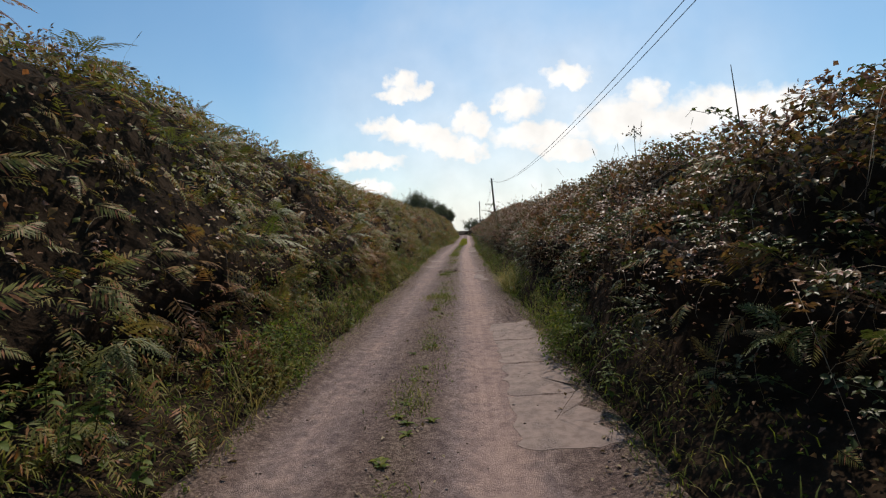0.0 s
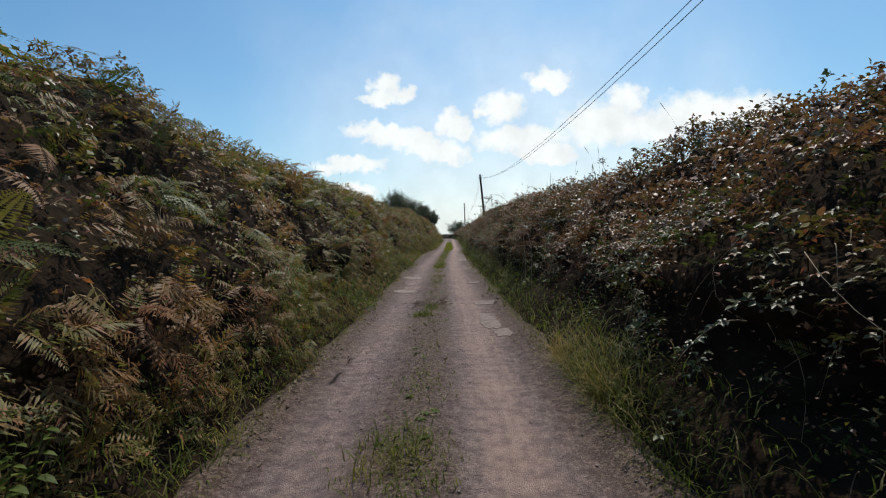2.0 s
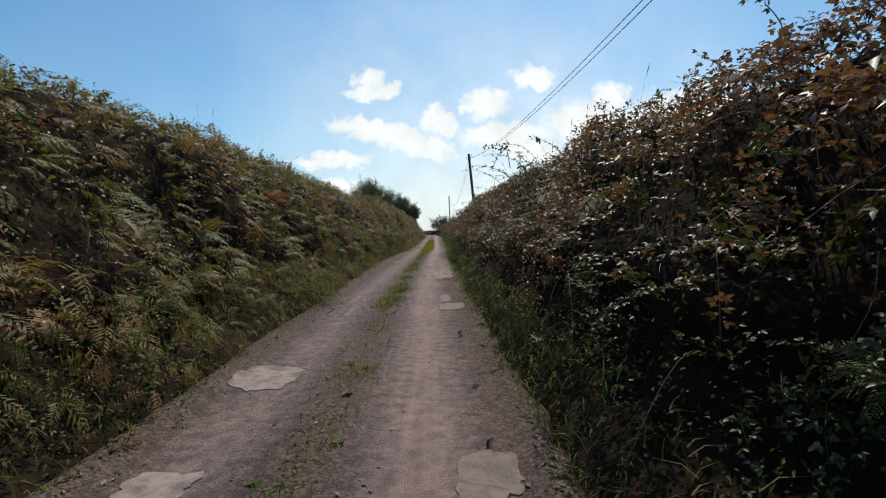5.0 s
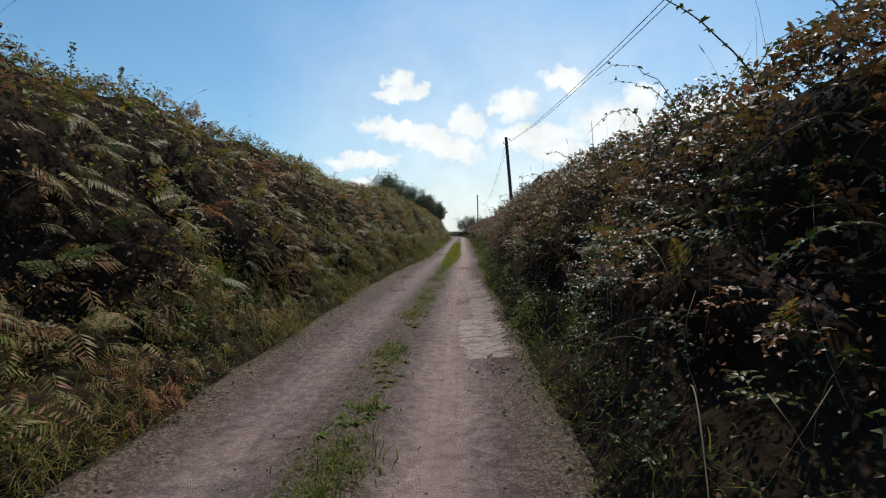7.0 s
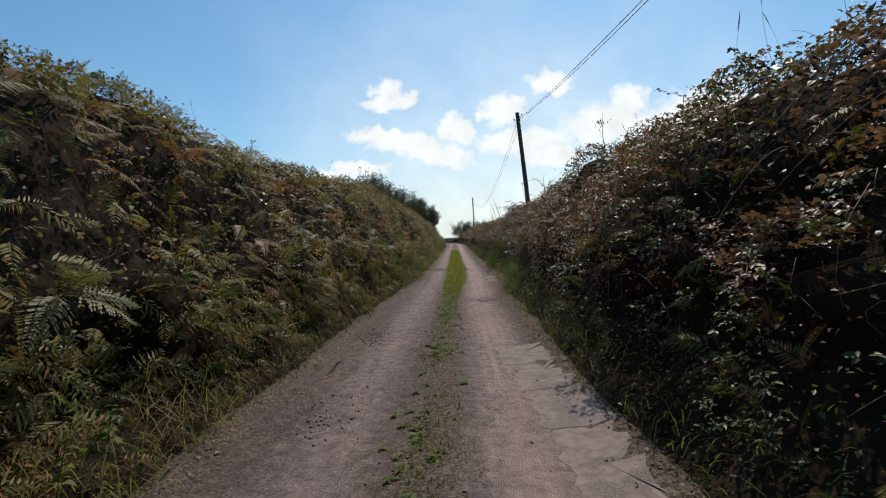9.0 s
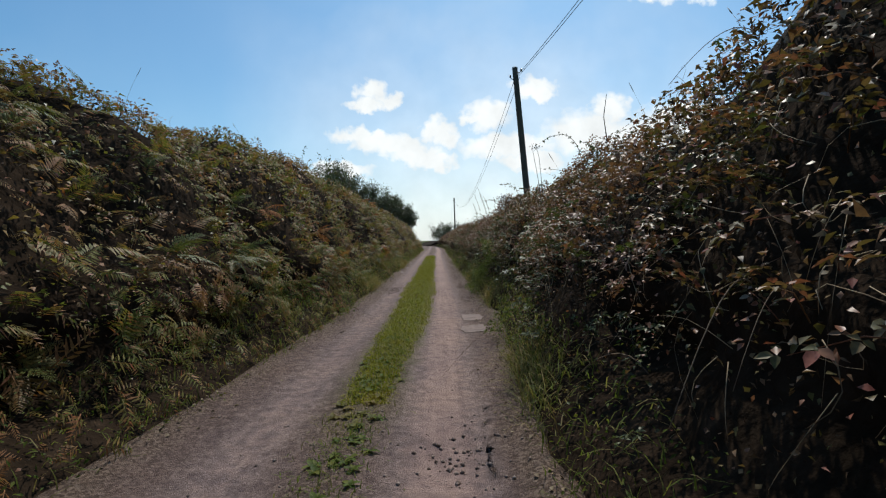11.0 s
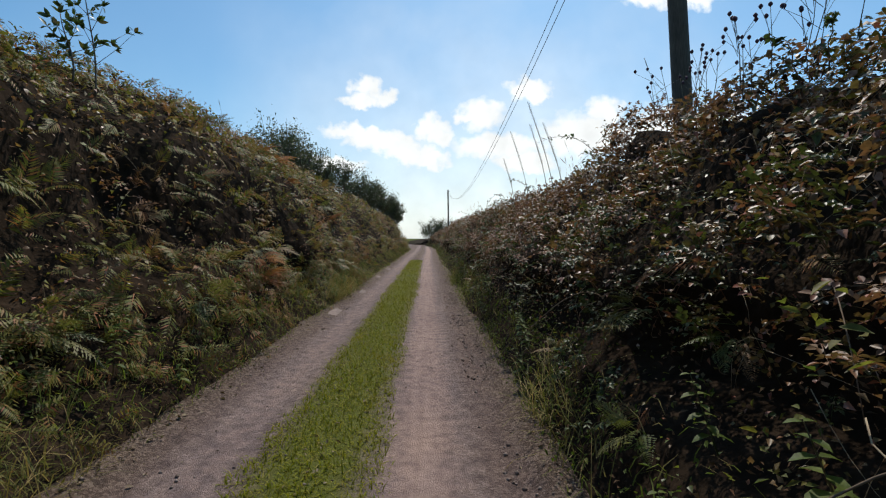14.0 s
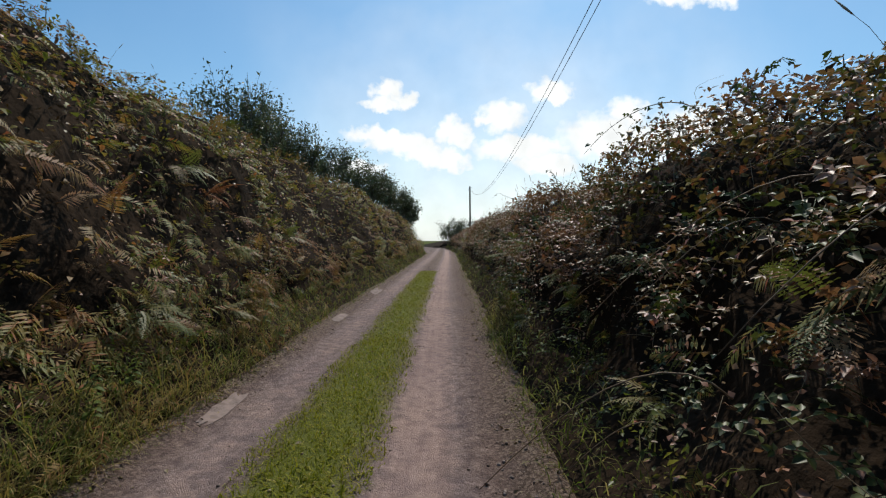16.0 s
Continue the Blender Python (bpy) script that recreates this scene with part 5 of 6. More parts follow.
SNAPPED = "bare dead stem snapped over above the hedge"
dead_stem((2.45, 16.4, 1.9), [(0.0, 0, 0), (-0.04, 0, 0.25), (-0.08, 0, 0.5), (-0.14, 0, 0.42), (-0.2, 0, 0.32)], SNAPPED)
dead_stem((2.5, 16.1, 1.9), [(0.0, 0, 0), (-0.06, 0, 0.3), (-0.14, 0, 0.66), (-0.15, 0, 0.5)], SNAPPED, [(-0.16, 0, 0.46)])
dead_stem((2.5, 15.95, 1.9), [(0.0, 0, 0), (0.02, 0, 0.3), (0.04, 0, 0.5), (-0.02, 0, 0.68)], "dry stem with withered pink-brown flower heads", [(-0.02, 0, 0.7), (0.05, 0, 0.42), (0.1, 0.05, 0.36)])
dead_stem((2.6, 15.7, 1.9), [(0.0, 0, 0), (0.03, 0, 0.25), (0.1, 0, 0.45), (0.2, 0, 0.58)], "dry stem with withered pink-brown flower heads", [(0.12, 0, 0.42), (0.2, 0, 0.58)])
dead_stem((2.45, 52.5, 2.2), [(0.0, 0, 0), (-0.03, 0, 0.4), (-0.06, 0, 0.75), (-0.13, 0, 1.02)], "tall bare dark stem standing above the hedge", [(-0.1, 0, 0.95)])
dead_stem((2.45, 52.7, 2.2), [(0.0, 0, 0), (-0.05, 0, 0.4), (-0.12, 0, 0.8), (-0.16, 0, 1.05)], "tall bare dark stem standing above the hedge")
dead_stem((2.45, 32.2, 2.0), [(0.0, 0, 0), (-0.02, 0, 0.4), (-0.03, 0, 0.72)], "dry umbel stalk above the hedge", [(-0.03, 0, 0.74)])
for k, y in enumerate((4.2, 6.6, 19.2, 24.8, 34.9, 43.3, 48.5)):
    dead_stem((2.3, y, float(TOP_R(y)) - 0.3), [(0, 0, 0), (-0.03, 0.02, 0.3), (-0.08 + 0.03 * k % 0.1, 0, 0.55 + 0.05 * (k % 3))], "dry dead stem standing out of the hedge", [(-0.06, 0, 0.5)] if k % 2 else [])


def umbel(at, up, radius, rng):
    """A dried flower head: rays fanning out, each ending in a tuft of seeds."""
    out = []
    up = up / np.linalg.norm(up)
    for k in range(16):
        a, f = k * 2.4, math.sqrt((k + 0.5) / 16)
        d = up * 0.75 + f * np.array([math.cos(a), math.sin(a), 0.1])
        tip = at + d * radius
        out.append(tube([at, at + d * radius * 0.5, tip], [0.0016, 0.0012, 0.001], 3))
        for _ in range(5):
            o = tip + rng.normal(0, radius * 0.13, 3)
            out.append(tube([tip, (tip + o) / 2 + up * 0.004, o + up * 0.008], [0.001, 0.0045, 0.001], 3))
    return merged(out)


def dead_hogweed(place, stem, branches, heads, seed):
    """A dead umbel plant: a ribbed stem, side branches and rusty flower heads."""
    rng = np.random.default_rng(seed)
    thing = tagged(new("dead_hogweed"), "dead hogweed with pale stem and rusty seed heads", "dead plant", "dead hogweeds in the hedge")
    thing.location = place
    ob = new("stem", tri_mesh("stem", *tube(stem, np.linspace(0.007, 0.004, len(stem)), 6), MAT["hogweed_stem"]))
    ob.parent = thing
    for b in branches:
        ob = new("branch", tri_mesh("branch", *tube(b, np.linspace(0.0038, 0.002, len(b)), 5), MAT["hogweed_stem"]))
        ob.parent = thing
    for at, radius in heads:
        ob = new("umbel", tri_mesh("umbel", *umbel(np.array(at), np.array([-0.15, 0.1, 1.0]), radius, rng), MAT["rust_head"]))
        ob.parent = thing
        tagged(ob, kind="stuff")


MAT["hogweed_stem"] = plain("hogweed_stem", (0.26, 0.2, 0.13), (0.42, 0.34, 0.24), 25)
MAT["rust_head"] = plain("rusty_seed_head", (0.2, 0.09, 0.05), (0.34, 0.17, 0.09), 40)
dead_hogweed((1.3, 16.38, 0.35), [(0, 0, 0), (0.0, 0.0, 0.4), (0.0, 0, 0.8), (-0.02, 0.03, 0.92), (-0.04, 0.06, 1.05)], [[(0, 0, 0.78), (0.02, 0.15, 0.77), (0.0, 0.32, 0.82)], [(0, 0, 0.78), (0.05, -0.1, 0.8), (0.05, -0.25, 0.79)], [(0, 0, 0.8), (0.02, -0.06, 0.87), (0.03, -0.15, 0.95)], [(-0.03, 0.05, 1.0), (0.0, 0.0, 1.1), (0.02, -0.03, 1.18)], [(0, 0, 0.62), (-0.05, 0.05, 0.75), (-0.05, 0.05, 0.84)]], [((-0.04, 0.06, 1.05), 0.075), ((0.02, -0.03, 1.18), 0.08), ((-0.05, 0.05, 0.84), 0.05)], 3)
dead_hogweed((1.32, 17.2, 0.4), [(0, 0, 0), (0.0, 0.0, 0.4), (-0.02, 0, 0.72), (-0.02, 0.03, 0.92)], [[(0, 0, 0.4), (-0.05, 0.05, 0.55), (-0.06, 0.06, 0.68)]], [((-0.02, 0.03, 0.92), 0.075), ((-0.06, 0.06, 0.68), 0.065)], 4)


def knapweed(place, height, lean, seed):
    """A thin forked stalk with small dark flower heads."""
    rng = np.random.default_rng(seed)
    thing = tagged(new("knapweed"), "thin dry knapweed with small dark heads above the hedge", "wild flower", "knapweeds on the hedge")
    thing.location = place
    top = np.array([lean, rng.normal(0, 0.05), height])
    ob = new("stem", tri_mesh("stem", *tube([(0, 0, 0), top * 0.5 + (0.01, 0, 0), top], [0.003, 0.0024, 0.0016], 4), MAT["bark"]))
    ob.parent = thing
    for k in range(4):
        f = (1.0, 0.72, 0.6, 0.82)[k]
        at = top * f + (np.array([rng.normal(0, 0.08), rng.normal(0, 0.08), 0.06 + 0.05 * rng.random()]) if k else 0)
        if k:
            br = new("branch", tri_mesh("branch", *tube([top * (f - 0.12), (top * (f - 0.06) + at) / 2, at], [0.0018, 0.0015, 0.0012], 3), MAT["bark"]))
            br.parent = thing
        hd = new("flower_head", tri_mesh("flower_head", *tube([at, at + (0, 0, 0.008), at + (0, 0, 0.018), at + (0, 0, 0.028)], [0.002, 0.01, 0.012, 0.005], 6), MAT["purple_head"]))
        hd.parent = thing


MAT["purple_head"] = plain("knapweed_head", (0.05, 0.025, 0.035), (0.11, 0.05, 0.08), 30)
for k in range(17):
    y = 57.5 + 1.7 * k / 16
    knapweed((2.5 + 0.12 * math.sin(k * 5), y, 2.3), 0.36 + 0.09 * math.sin(k * 3.1), 0.06 * math.sin(k * 7), 40 + k)


def sapling(place, height, seed):
    """A young tree shoot: an upright stem with side twigs, each with a few broad leaves."""
    rng = np.random.default_rng(seed)
    thing = tagged(new("sapling"), "young leafy sapling rising above the bracken", "sapling", "saplings on the bank")
    thing.location = place
    q = np.linspace(0, 1, 8)[:, None]
    trunk = np.array([-0.05, -0.06, height]) * q + np.array([0.02, 0.02, 0]) * np.sin(5 * q)
    ob = new("stem", tri_mesh("stem", *tube(trunk, np.linspace(0.012, 0.004, 8), 6), MAT["bark"]))
    ob.parent = thing
    ends = [(trunk[-1], np.array([0, 0, 1.0]))]
    for k in range(9):
        f = 0.32 + 0.6 * k / 8
        base = trunk[int(f * 7)]
        a = k * 2.4
        d = np.array([0.9 * math.cos(a), 0.9 * math.sin(a), 0.75])
        l = height * 0.42 * (1.1 - f) + 0.08
        path = [base, base + d * l * 0.5 - (0, 0, 0.02), base + d * l]
        tw = new("twig", tri_mesh("twig", *tube(path, [0.005, 0.0035, 0.002], 4), MAT["bark"]))
        tw.parent = thing
        ends += [(path[2], d), (path[1], d)]
    for at, d in ends:
        for _ in range(6):
            lf = new("leaf", SAPLING_LEAF)
            lf.parent = thing
            r = frames_of((d + rng.normal(0, 0.8, 3))[None], np.array([[0, 0, 1.0]]) + 0.6 * rng.normal(size=(1, 3)))[0]
            lf.matrix_basis = Matrix.LocRotScale(Vector(at), Matrix(r.tolist()).to_quaternion(), (float(rng.uniform(0.7, 1.25)),) * 3)


SAPLING_LEAF = tri_mesh("leaf", *leaflet(0.095, 0.04, 0.2, 0.15), MAT["spray"])
sapling((-3.45, 61.5, 3.1), 1.35, 1)
sapling((-3.3, 60.9, 3.1), 0.7, 2)


def arching_cane(path, leaves, seed):
    """A long bare runner bowed over the hedge top, with a few leaves."""
    rng = np.random.default_rng(seed)
    path = np.array(path, float)
    q = np.linspace(0, len(path) - 1, 16)
    path = np.stack([np.interp(q, np.arange(len(path)), path[:, k]) for k in range(3)], -1)
    for _ in range(2):
        path[1:-1] = (path[:-2] + 2 * path[1:-1] + path[2:]) / 4
    thing = tagged(new("bramble_spray"), "long bramble runner arching over the top of the hedge", "bramble", "bramble shoots over the hedges")
    thing.location = path[0]
    path = path - path[0]
    ob = new("cane", tri_mesh("cane", *tube(path, np.linspace(0.006, 0.002, 16), 5), MAT["cane"]))
    ob.parent = thing
    for k in range(leaves):
        a = path[min(15, int(3 + 12 * rng.random()))] + rng.normal(0, 0.015, 3)
        lf = new("leaf", SPRAY_LEAF[int(rng.integers(3))])
        lf.parent = thing
        r = frames_of(rng.normal(size=(1, 3)) * (1, 1, 0.4), np.array([[0, 0, 1.0]]) + 0.5 * rng.normal(size=(1, 3)))[0]
        lf.matrix_basis = Matrix.LocRotScale(Vector(a), Matrix(r.tolist()).to_quaternion(), (float(rng.uniform(0.7, 1.2)),) * 3)


arching_cane([(2.6, 67.4, 2.1), (2.58, 67.7, 2.4), (2.55, 68.2, 2.56), (2.5, 68.8, 2.6), (2.45, 69.4, 2.55), (2.4, 69.9, 2.42)], 26, 1)
arching_cane([(2.4, 33.2, 2.2), (2.35, 33.0, 2.6), (2.3, 33.4, 2.9), (2.2, 34.0, 2.95), (2.1, 34.6, 2.8)], 26, 3)


arching_cane([(3.3, 62.7, 2.3), (3.1, 62.7, 2.75), (2.8, 62.75, 2.95), (2.5, 62.8, 2.95), (2.25, 62.85, 2.85)], 22, 6)
arching_cane([(2.9, 51.3, 2.5), (2.8, 51.3, 2.95), (2.6, 51.3, 3.15), (2.35, 51.35, 3.12), (2.15, 51.4, 3.0)], 26, 7)


def hedge_shoots(boughs, seed):
    """Leafy shoots of a hedge shrub standing up out of the brambles and over the lane's edge."""
    rng = np.random.default_rng(seed)
    thing = tagged(new("hedge_shrub"), "leafy hedge shrub with long shoots above the brambles", "shrub")
    thing.location = boughs[0][0]
    for pts in boughs:
        pts = np.array(pts) - np.array(boughs[0][0])
        q = np.linspace(0, len(pts) - 1, 12)
        path = np.stack([np.interp(q, np.arange(len(pts)), pts[:, k]) for k in range(3)], -1)
        path[1:-1] = (path[:-2] + 2 * path[1:-1] + path[2:]) / 4
        ob = new("bough", tri_mesh("bough", *tube(path, np.linspace(0.009, 0.003, 12), 6), MAT["bark"]))
        ob.parent = thing
        for k in range(3, 12):
            for _ in range(4):
                lf = new("leaf", SHOOT_LEAF)
                lf.parent = thing
                d = rng.normal(size=3) * (1, 1, 0.6) + (0, 0, -0.5)
                r = frames_of(d[None], np.array([[0, 0, 0.6]]) + 0.8 * rng.normal(size=(1, 3)))[0]
                at = path[k] + rng.normal(0, 0.03, 3)
                lf.matrix_basis = Matrix.LocRotScale(Vector(at), Matrix(r.tolist()).to_quaternion(), (float(rng.uniform(0.5, 1.1)),) * 3)


SHOOT_LEAF = tri_mesh("leaf", *leaflet(0.06, 0.042, 0.2, 0.2), MAT["spray"])
hedge_shoots([[(1.8, 27.68, 1.3), (1.8, 27.7, 1.75), (1.8, 27.77, 2.15), (1.8, 27.68, 2.55)], [(1.8, 28.16, 1.9), (1.78, 28.2, 2.15), (1.65, 28.4, 2.39), (1.39, 28.5, 2.53), (1.08, 28.6, 2.58)], [(1.42, 28.5, 2.52), (1.5, 28.5, 2.73), (1.66, 28.5, 2.89), (1.72, 28.5, 3.0)], [(1.75, 28.5, 2.5), (1.7, 28.5, 2.88), (1.5, 28.5, 2.95), (1.28, 28.5, 2.93)], [(1.8, 26.97, 1.6), (1.8, 27.07, 2.07), (1.8, 27.24, 2.29), (1.8, 27.41, 2.43)]], 8)
dead_hogweed((1.9, 28.1, 1.6), [(0, 0, 0), (0.0, 0.0, 0.55), (0.0, 0.17, 0.86), (0.0, 0.21, 1.1)], [[(0, 0.0, 0.54), (0, 0.01, 0.8), (0, 0.08, 1.02)], [(0, 0, 0.4), (0, -0.4, 0.65), (0, -0.35, 0.78)]], [((0, 0.21, 1.1), 0.08), ((0, 0.08, 1.02), 0.07), ((0, -0.35, 0.78), 0.07), ((0, 0.01, 0.82), 0.06)], 9)
# a long runner over the hedge top by the pole
arching_cane([(2.3, 54.1, 2.1), (2.3, 54.4, 2.45), (2.28, 54.8, 2.62), (2.15, 55.0, 2.72), (1.95, 55.1, 2.72)], 26, 5)


# ---------------------------------------------------------------- telegraph poles and wires
def telegraph_pole(base, top, radius, label, fittings=True):
    base, top = np.array(base, float), np.array(top, float)
    thing = tagged(new("telegraph_pole"), label, "pole", "telegraph poles beside the lane")
    thing.location = base
    d = top - base
    q = np.linspace(0, 1, 14)[:, None]
    ob = new("shaft", tri_mesh("shaft", *tube(d * q, np.linspace(radius * 1.12, radius * 0.88, 14), 18), MAT["pole"], True))
    ob.parent = thing
    cap = new("cap", tri_mesh("cap", *tube(d + np.array([[0, 0, -0.02], [0, 0, 0.03], [0, 0, 0.06]]), [radius * 0.95, radius * 0.9, radius * 0.3], 14), MAT["iron"]))
    cap.parent = thing
    for k in ((-1, 1) if fittings else ()):
        at = d * 0.955 + np.array([0, 0, 0.12 * k])
        br = new("bracket", tri_mesh("bracket", *tube(at + np.array([[0, 0, 0], [k * (radius + 0.03), -0.02, 0.01], [k * (radius + 0.09), -0.03, 0.05]]), [0.014, 0.014, 0.012], 6), MAT["iron"]))
        br.parent = thing
        e = at + np.array([k * (radius + 0.09), -0.03, 0.05])
        ins = new("insulator", tri_mesh("insulator", *tube(e + np.array([[0, 0, 0], [0, 0, 0.02], [0, 0, 0.05], [0, 0, 0.08], [0, 0, 0.1]]), [0.02, 0.035, 0.028, 0.035, 0.018], 10), MAT["ceramic"], True))
        ins.parent = br
    return thing


POLE_A, POLE_B, POLE_0 = (3.5, 61.5, 7.78), (4.36, 136.7, 9.34), (4.3, -14.0, 7.8)
telegraph_pole((4.06, 61.7, 1.2), POLE_A, 0.115, "weathered dark wooden telegraph pole rising behind the hedge")
telegraph_pole((4.5, 136.7, 0.5), POLE_B, 0.125, "far dark wooden telegraph pole beyond the hedge")
telegraph_pole((4.3, -14.0, 1.0), POLE_0, 0.125, "weathered wooden telegraph pole behind the hedge")


def wire(a, b, sag, label):
    q = np.linspace(0, 1, 60)[:, None]
    path = np.array(a) * (1 - q) + np.array(b) * q - np.array([0, 0, 4 * sag]) * q * (1 - q)
    return tagged(new("overhead_wire", tri_mesh("overhead_wire", *tube(path, np.full(60, 0.0085), 5), MAT["wire"])), label, "wire", "overhead wires between the poles")


for k0, ka, kc, kb, dz in ((-0.04, 0.06, 0.02, 0.03, -0.3), (0.2, 0.09, 0.17, 0.08, -0.34)):
    wire((POLE_0[0] + k0, POLE_0[1], POLE_0[2] + dz), (POLE_A[0] + ka, POLE_A[1], POLE_A[2] + dz), 2.36, "thin dark overhead wire sagging beside the lane")
    wire((POLE_A[0] + kc, POLE_A[1], POLE_A[2] + dz), (POLE_B[0] + kb, POLE_B[1], POLE_B[2] + dz), 2.9, "thin dark overhead wire running on to the far pole")


# ---------------------------------------------------------------- shrubs and trees
def shrub(place, height, spread_, leaves, label, seed, bare=0.35, kind="shrub"):
    """Many upright stems from the ground, forking, with small leaves along them; some tips are bare."""
    rng = np.random.default_rng(seed)
    thing = tagged(new(kind), label, kind, "shrubs on the bank" if kind == "shrub" else "")
    thing.location = place
    wood, ends = [], []
    for k in range(26):
        a, t = rng.uniform(0, 2 * np.pi), rng.random() ** 0.6
        foot = np.array([math.cos(a), math.sin(a), 0]) * spread_ * 0.35 * t
        tip = np.array([math.cos(a) * spread_ * t, math.sin(a) * spread_ * t, height * (1 - 0.45 * t * t) * rng.uniform(0.75, 1.0)])
        q = np.linspace(0, 1, 6)[:, None]
        path = foot + (tip - foot) * np.concatenate([q, q, q**0.8], 1) + 0.06 * height * rng.normal(size=(6, 3)) * q * (1 - q) * 2
        r = height * 0.009 * rng.uniform(0.7, 1.2)
        wood.append(tube(path, np.linspace(r, r * 0.25, 6), 5))
        ends.append(path)
        for _ in range(9):
            f = rng.uniform(0.35, 0.98) * 5
            b = path[int(f)] * (1 - f % 1) + path[min(int(f) + 1, 5)] * (f % 1)
            d = np.array([rng.normal(0, 0.4), rng.normal(0, 0.4), rng.uniform(0.6, 1.5)]) * height * 0.16
            tw = b + d * np.linspace(0, 1, 4)[:, None] + 0.02 * rng.normal(size=(4, 3))
            wood.append(tube(tw, np.linspace(r * 0.35, r * 0.12, 4), 3))
            ends.append(tw)
    ob = new("branchwork", tri_mesh("branchwork", *merged(wood), MAT["bark"]))
    ob.parent = thing
    pts = []
    for e in ends:
        if rng.random() < bare and len(e) == 4:
            continue
        f = rng.uniform(0.3, 1.0, leaves // len(ends) + 1) * (len(e) - 1)
        i = np.minimum(f.astype(int), len(e) - 2)
        pts.append(e[i] * (1 - (f - i))[:, None] + e[i + 1] * (f - i)[:, None])
    pts = np.concatenate(pts)
    pts = pts + rng.normal(size=pts.shape) * 0.045 * height
    pts[:, 2] = np.maximum(pts[:, 2], 0.05)
    n = len(pts)
    z = unit(np.array([0, 0, 0.8]) + rng.normal(size=(n, 3)))
    rot = frames_of(np.cross(z, rng.normal(size=(n, 3))), z)
    tv, tf = kite_leaf(0.15, 0.065)
    ob = new("crown", tri_mesh("crown", *spread(tv, tf, pts, rot, rng.uniform(0.6, 1.6, n)), MAT["shrub"]))
    ob.parent = thing
    return thing


for k, (x, y, h, r) in enumerate(((-8.3, 86, 5.4, 2.3), (-8.9, 90, 5.0, 2.3), (-7.7, 92, 4.8, 2.3), (-6.7, 98, 4.3, 2.3), (-5.8, 104, 4.0, 2.3), (-5.0, 110, 3.8, 2.2), (-4.3, 116, 3.4, 2.1), (-3.9, 122, 2.9, 1.9), (-4.6, 128, 2.6, 2.0), (-9.6, 100, 4.6, 2.6))):
    g = float(bank(-1, np.array([y * 1.0]), np.array([0.95]))[0][0, 2]) - 0.5
    shrub((x, y, g), h, r, 7800, "leafy grey-green sallow shrub with bare upright twigs", 300 + k)
shrub((2.2, 147, 0.1), 5.2, 2.6, 8000, "dark green bushy tree where the lane bends", 341, 0.1, "tree")
shrub((5.6, 146, 0.8), 4.2, 2.8, 7000, "dark hedge bush beside the bend of the lane", 342, 0.1)
shrub((8.5, 150, 1.0), 3.8, 2.8, 6000, "dark hedge bush beside the bend of the lane", 343, 0.1)


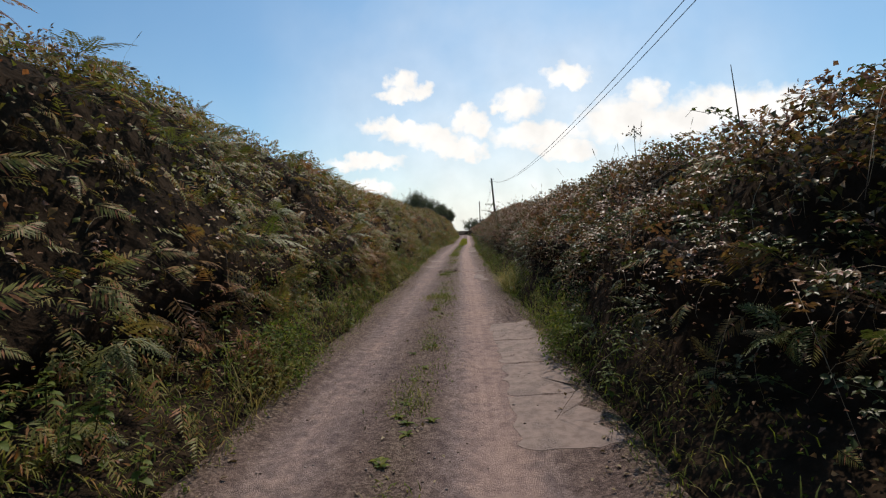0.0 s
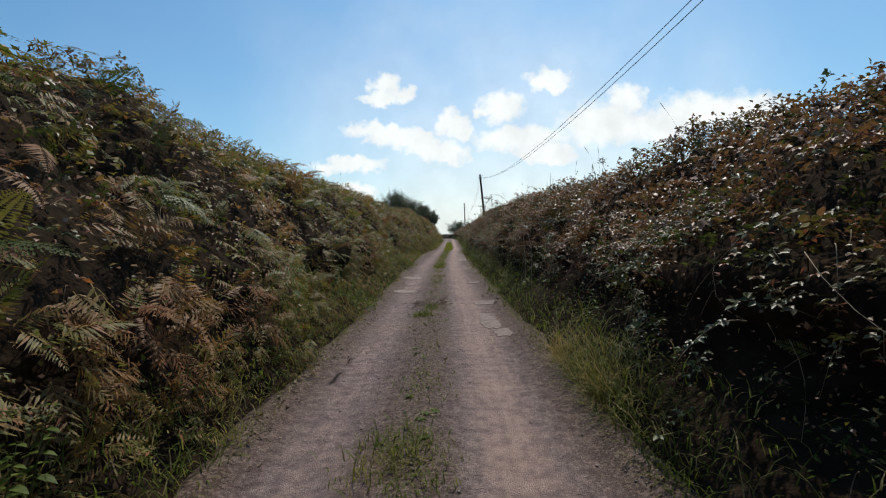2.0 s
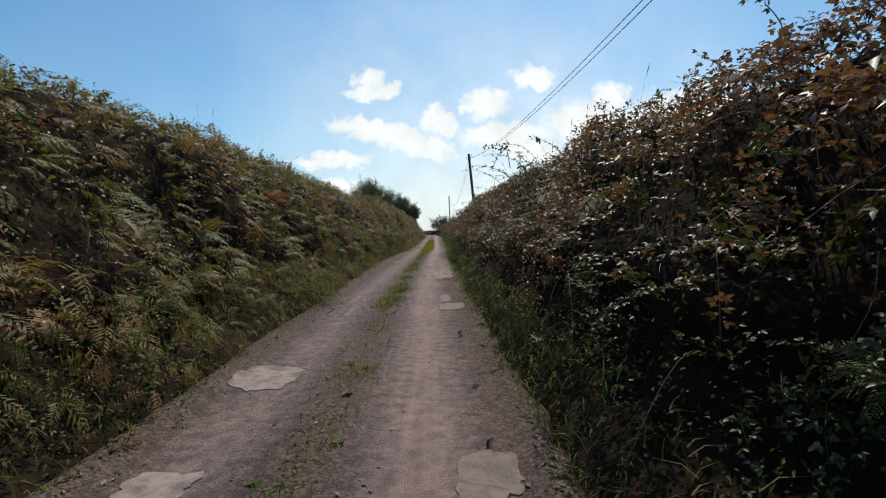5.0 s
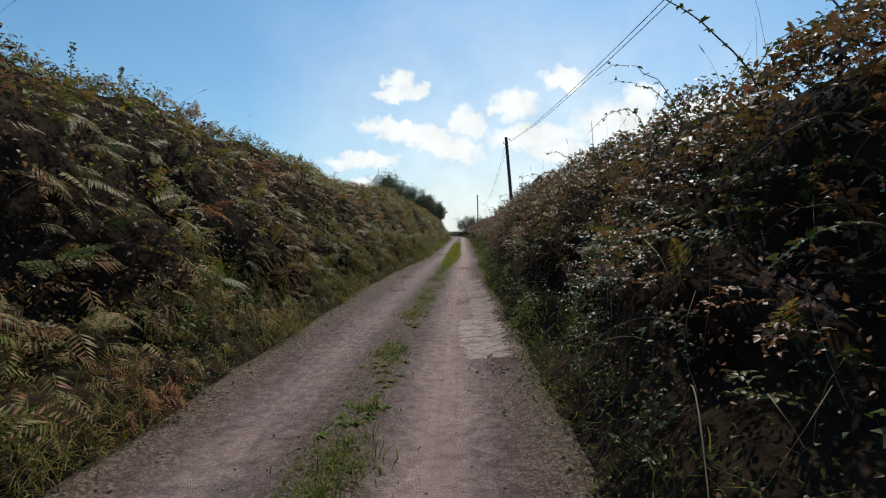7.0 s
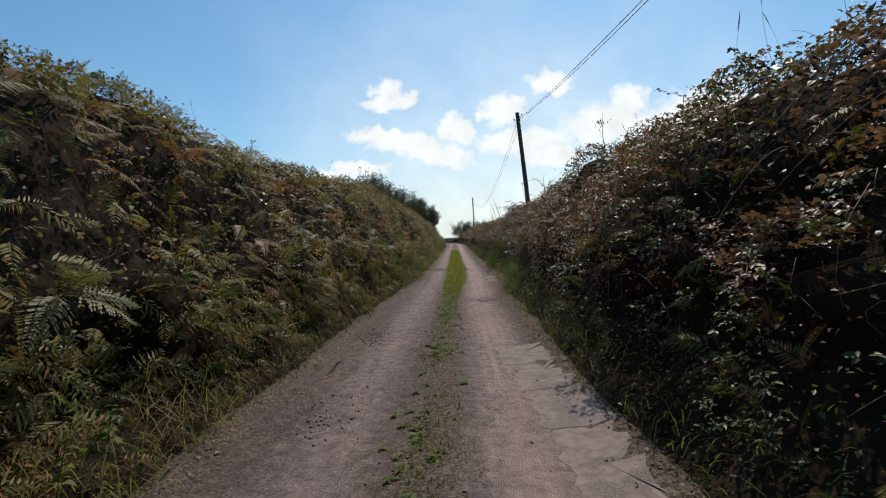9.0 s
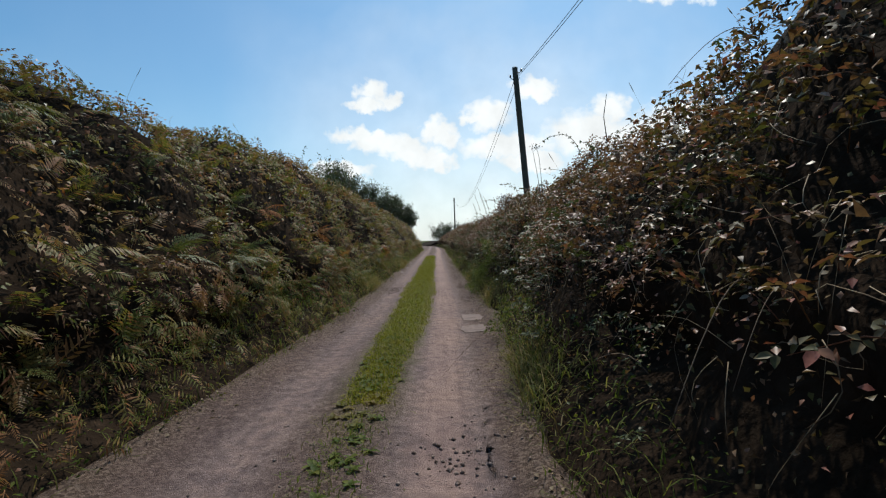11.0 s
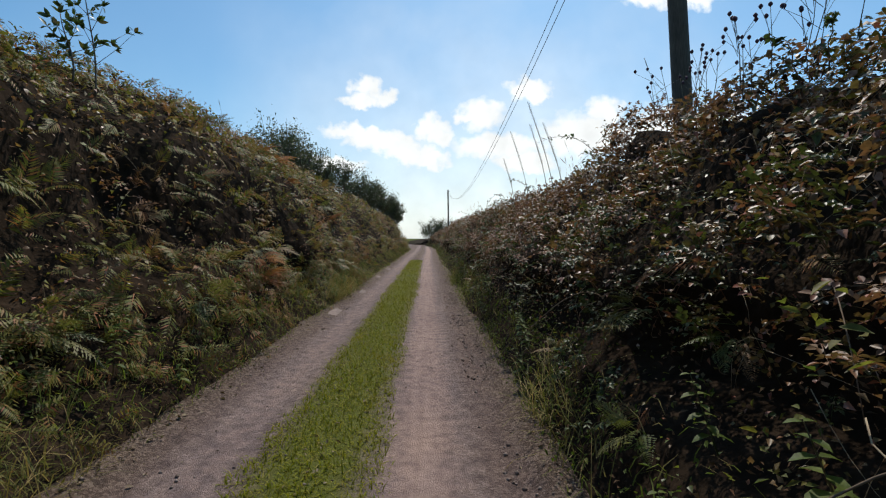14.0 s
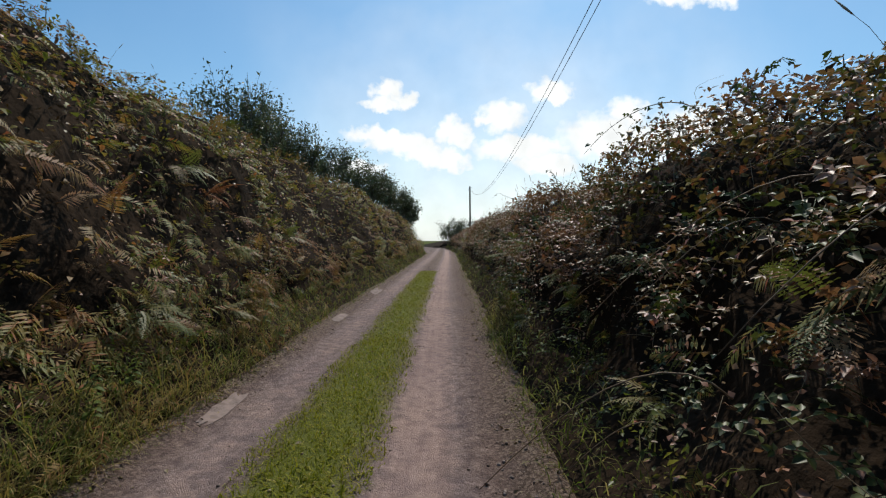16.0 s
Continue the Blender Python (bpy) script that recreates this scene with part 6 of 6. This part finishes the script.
# ---------------------------------------------------------------- worn concrete in the wheel tracks
def concrete_pieces():
    rng = np.random.default_rng(77)
    spots = [(0.55, 14.4, 0.14, 0.3), (0.42, 15.4, 0.16, 0.75), (0.44, 28.6, 0.11, 0.55), (0.5, 17.4, 0.25, 0.3), (0.5, 21.6, 0.2, 0.3), (-1.32, 19.8, 0.3, 0.32), (-1.38, 23.6, 0.3, 0.4), (-1.3, 21.6, 0.2, 0.2), (0.52, 27.5, 0.25, 0.4), (0.9, 50.5, 0.22, 0.35), (0.95, 51.6, 0.2, 0.4), (-1.12, 64.6, 0.1, 0.42), (-1.06, 68.2, 0.08, 0.4), (-1.1, 72.9, 0.08, 0.45), (-1.1, 77.5, 0.12, 0.8)]
    for x, y, a, b in spots:
        bm = bmesh.new()
        k = 40
        ring = []
        for i in range(k):
            t = 2 * math.pi * (i + rng.uniform(-0.3, 0.3)) / k
            f = (rng.uniform(0.86, 1.0) + 0.16 * float(wave(3 * math.cos(t) + x * 7, 3 * math.sin(t) + y, 91))) / max(abs(math.cos(t)), abs(math.sin(t))) ** 0.5
            ring.append((a * f * math.cos(t), b * f * math.sin(t)))
        z = max(float(lane_height(np.array([x + u]), np.array([y + v]))[0]) for u, v in ring)
        top = [bm.verts.new((u * 0.97, v * 0.97, float(lane_height(np.array([x + u]), np.array([y + v]))[0]) + 0.007)) for u, v in ring]
        low = [bm.verts.new((u, v, -0.04)) for u, v in ring]
        mid = bm.verts.new((0, 0, float(lane_height(np.array([x]), np.array([y]))[0]) + 0.012))
        for i in range(k):
            j = (i + 1) % k
            bm.faces.new((top[i], top[j], mid))
            bm.faces.new((low[i], low[j], top[j], top[i]))
        ob = part("concrete_slab", bm, MAT["pale_concrete" if x < 0 and y < 30 else "concrete"], lane)
        ob.location = (x, y, 0)


def cracked_panels():
    """Remains of a concrete strip in the right-hand track, broken across into bays."""
    rng = np.random.default_rng(88)
    bays = [(0.19, 0.84, 34.68, 35.05), (0.17, 0.86, 34.2, 34.66), (0.18, 0.86, 33.75, 34.18), (0.22, 0.88, 33.2, 33.73), (0.28, 0.88, 32.6, 33.18), (0.42, 0.84, 35.08, 36.2), (0.4, 0.82, 36.23, 37.4), (0.38, 0.84, 37.6, 38.7), (0.34, 0.84, 38.73, 39.6), (0.3, 0.8, 39.64, 40.5), (0.24, 0.78, 40.54, 41.4), (0.36, 0.98, 3.2, 4.25), (0.38, 0.98, 4.27, 5.3), (0.38, 0.97, 5.33, 6.4), (0.36, 0.95, 6.44, 7.6)]
    for x0, x1, y0, y1 in bays:
        pts = []
        for (ax, ay), (bx, by) in (((x0, y0), (x1, y0)), ((x1, y0), (x1, y1)), ((x1, y1), (x0, y1)), ((x0, y1), (x0, y0))):
            for f in np.arange(0, 1, 0.1):
                pts.append((ax + (bx - ax) * f + rng.normal(0, (0.05 if ax > 0.5 else 0.02) if ax == bx else 0.008), ay + (by - ay) * f + rng.normal(0, 0.012)))
        bm = bmesh.new()
        cx, cy = (x0 + x1) / 2, (y0 + y1) / 2
        h = lambda u, v: float(lane_height(np.array([u]), np.array([v]))[0])
        top = [bm.verts.new((u - cx, v - cy, h(u, v) + 0.002)) for u, v in pts]
        low = [bm.verts.new((u - cx, v - cy, -0.05)) for u, v in pts]
        mid = bm.verts.new((0, 0, h(cx, cy) + 0.004))
        for i in range(len(pts)):
            j = (i + 1) % len(pts)
            bm.faces.new((top[i], top[j], mid))
            bm.faces.new((low[i], low[j], top[j], top[i]))
        ob = part("concrete_slab", bm, MAT["pale_concrete" if 32 < cy < 35.1 else "concrete"], lane)
        ob.location = (cx, cy, 0)


cracked_panels()


concrete_pieces()
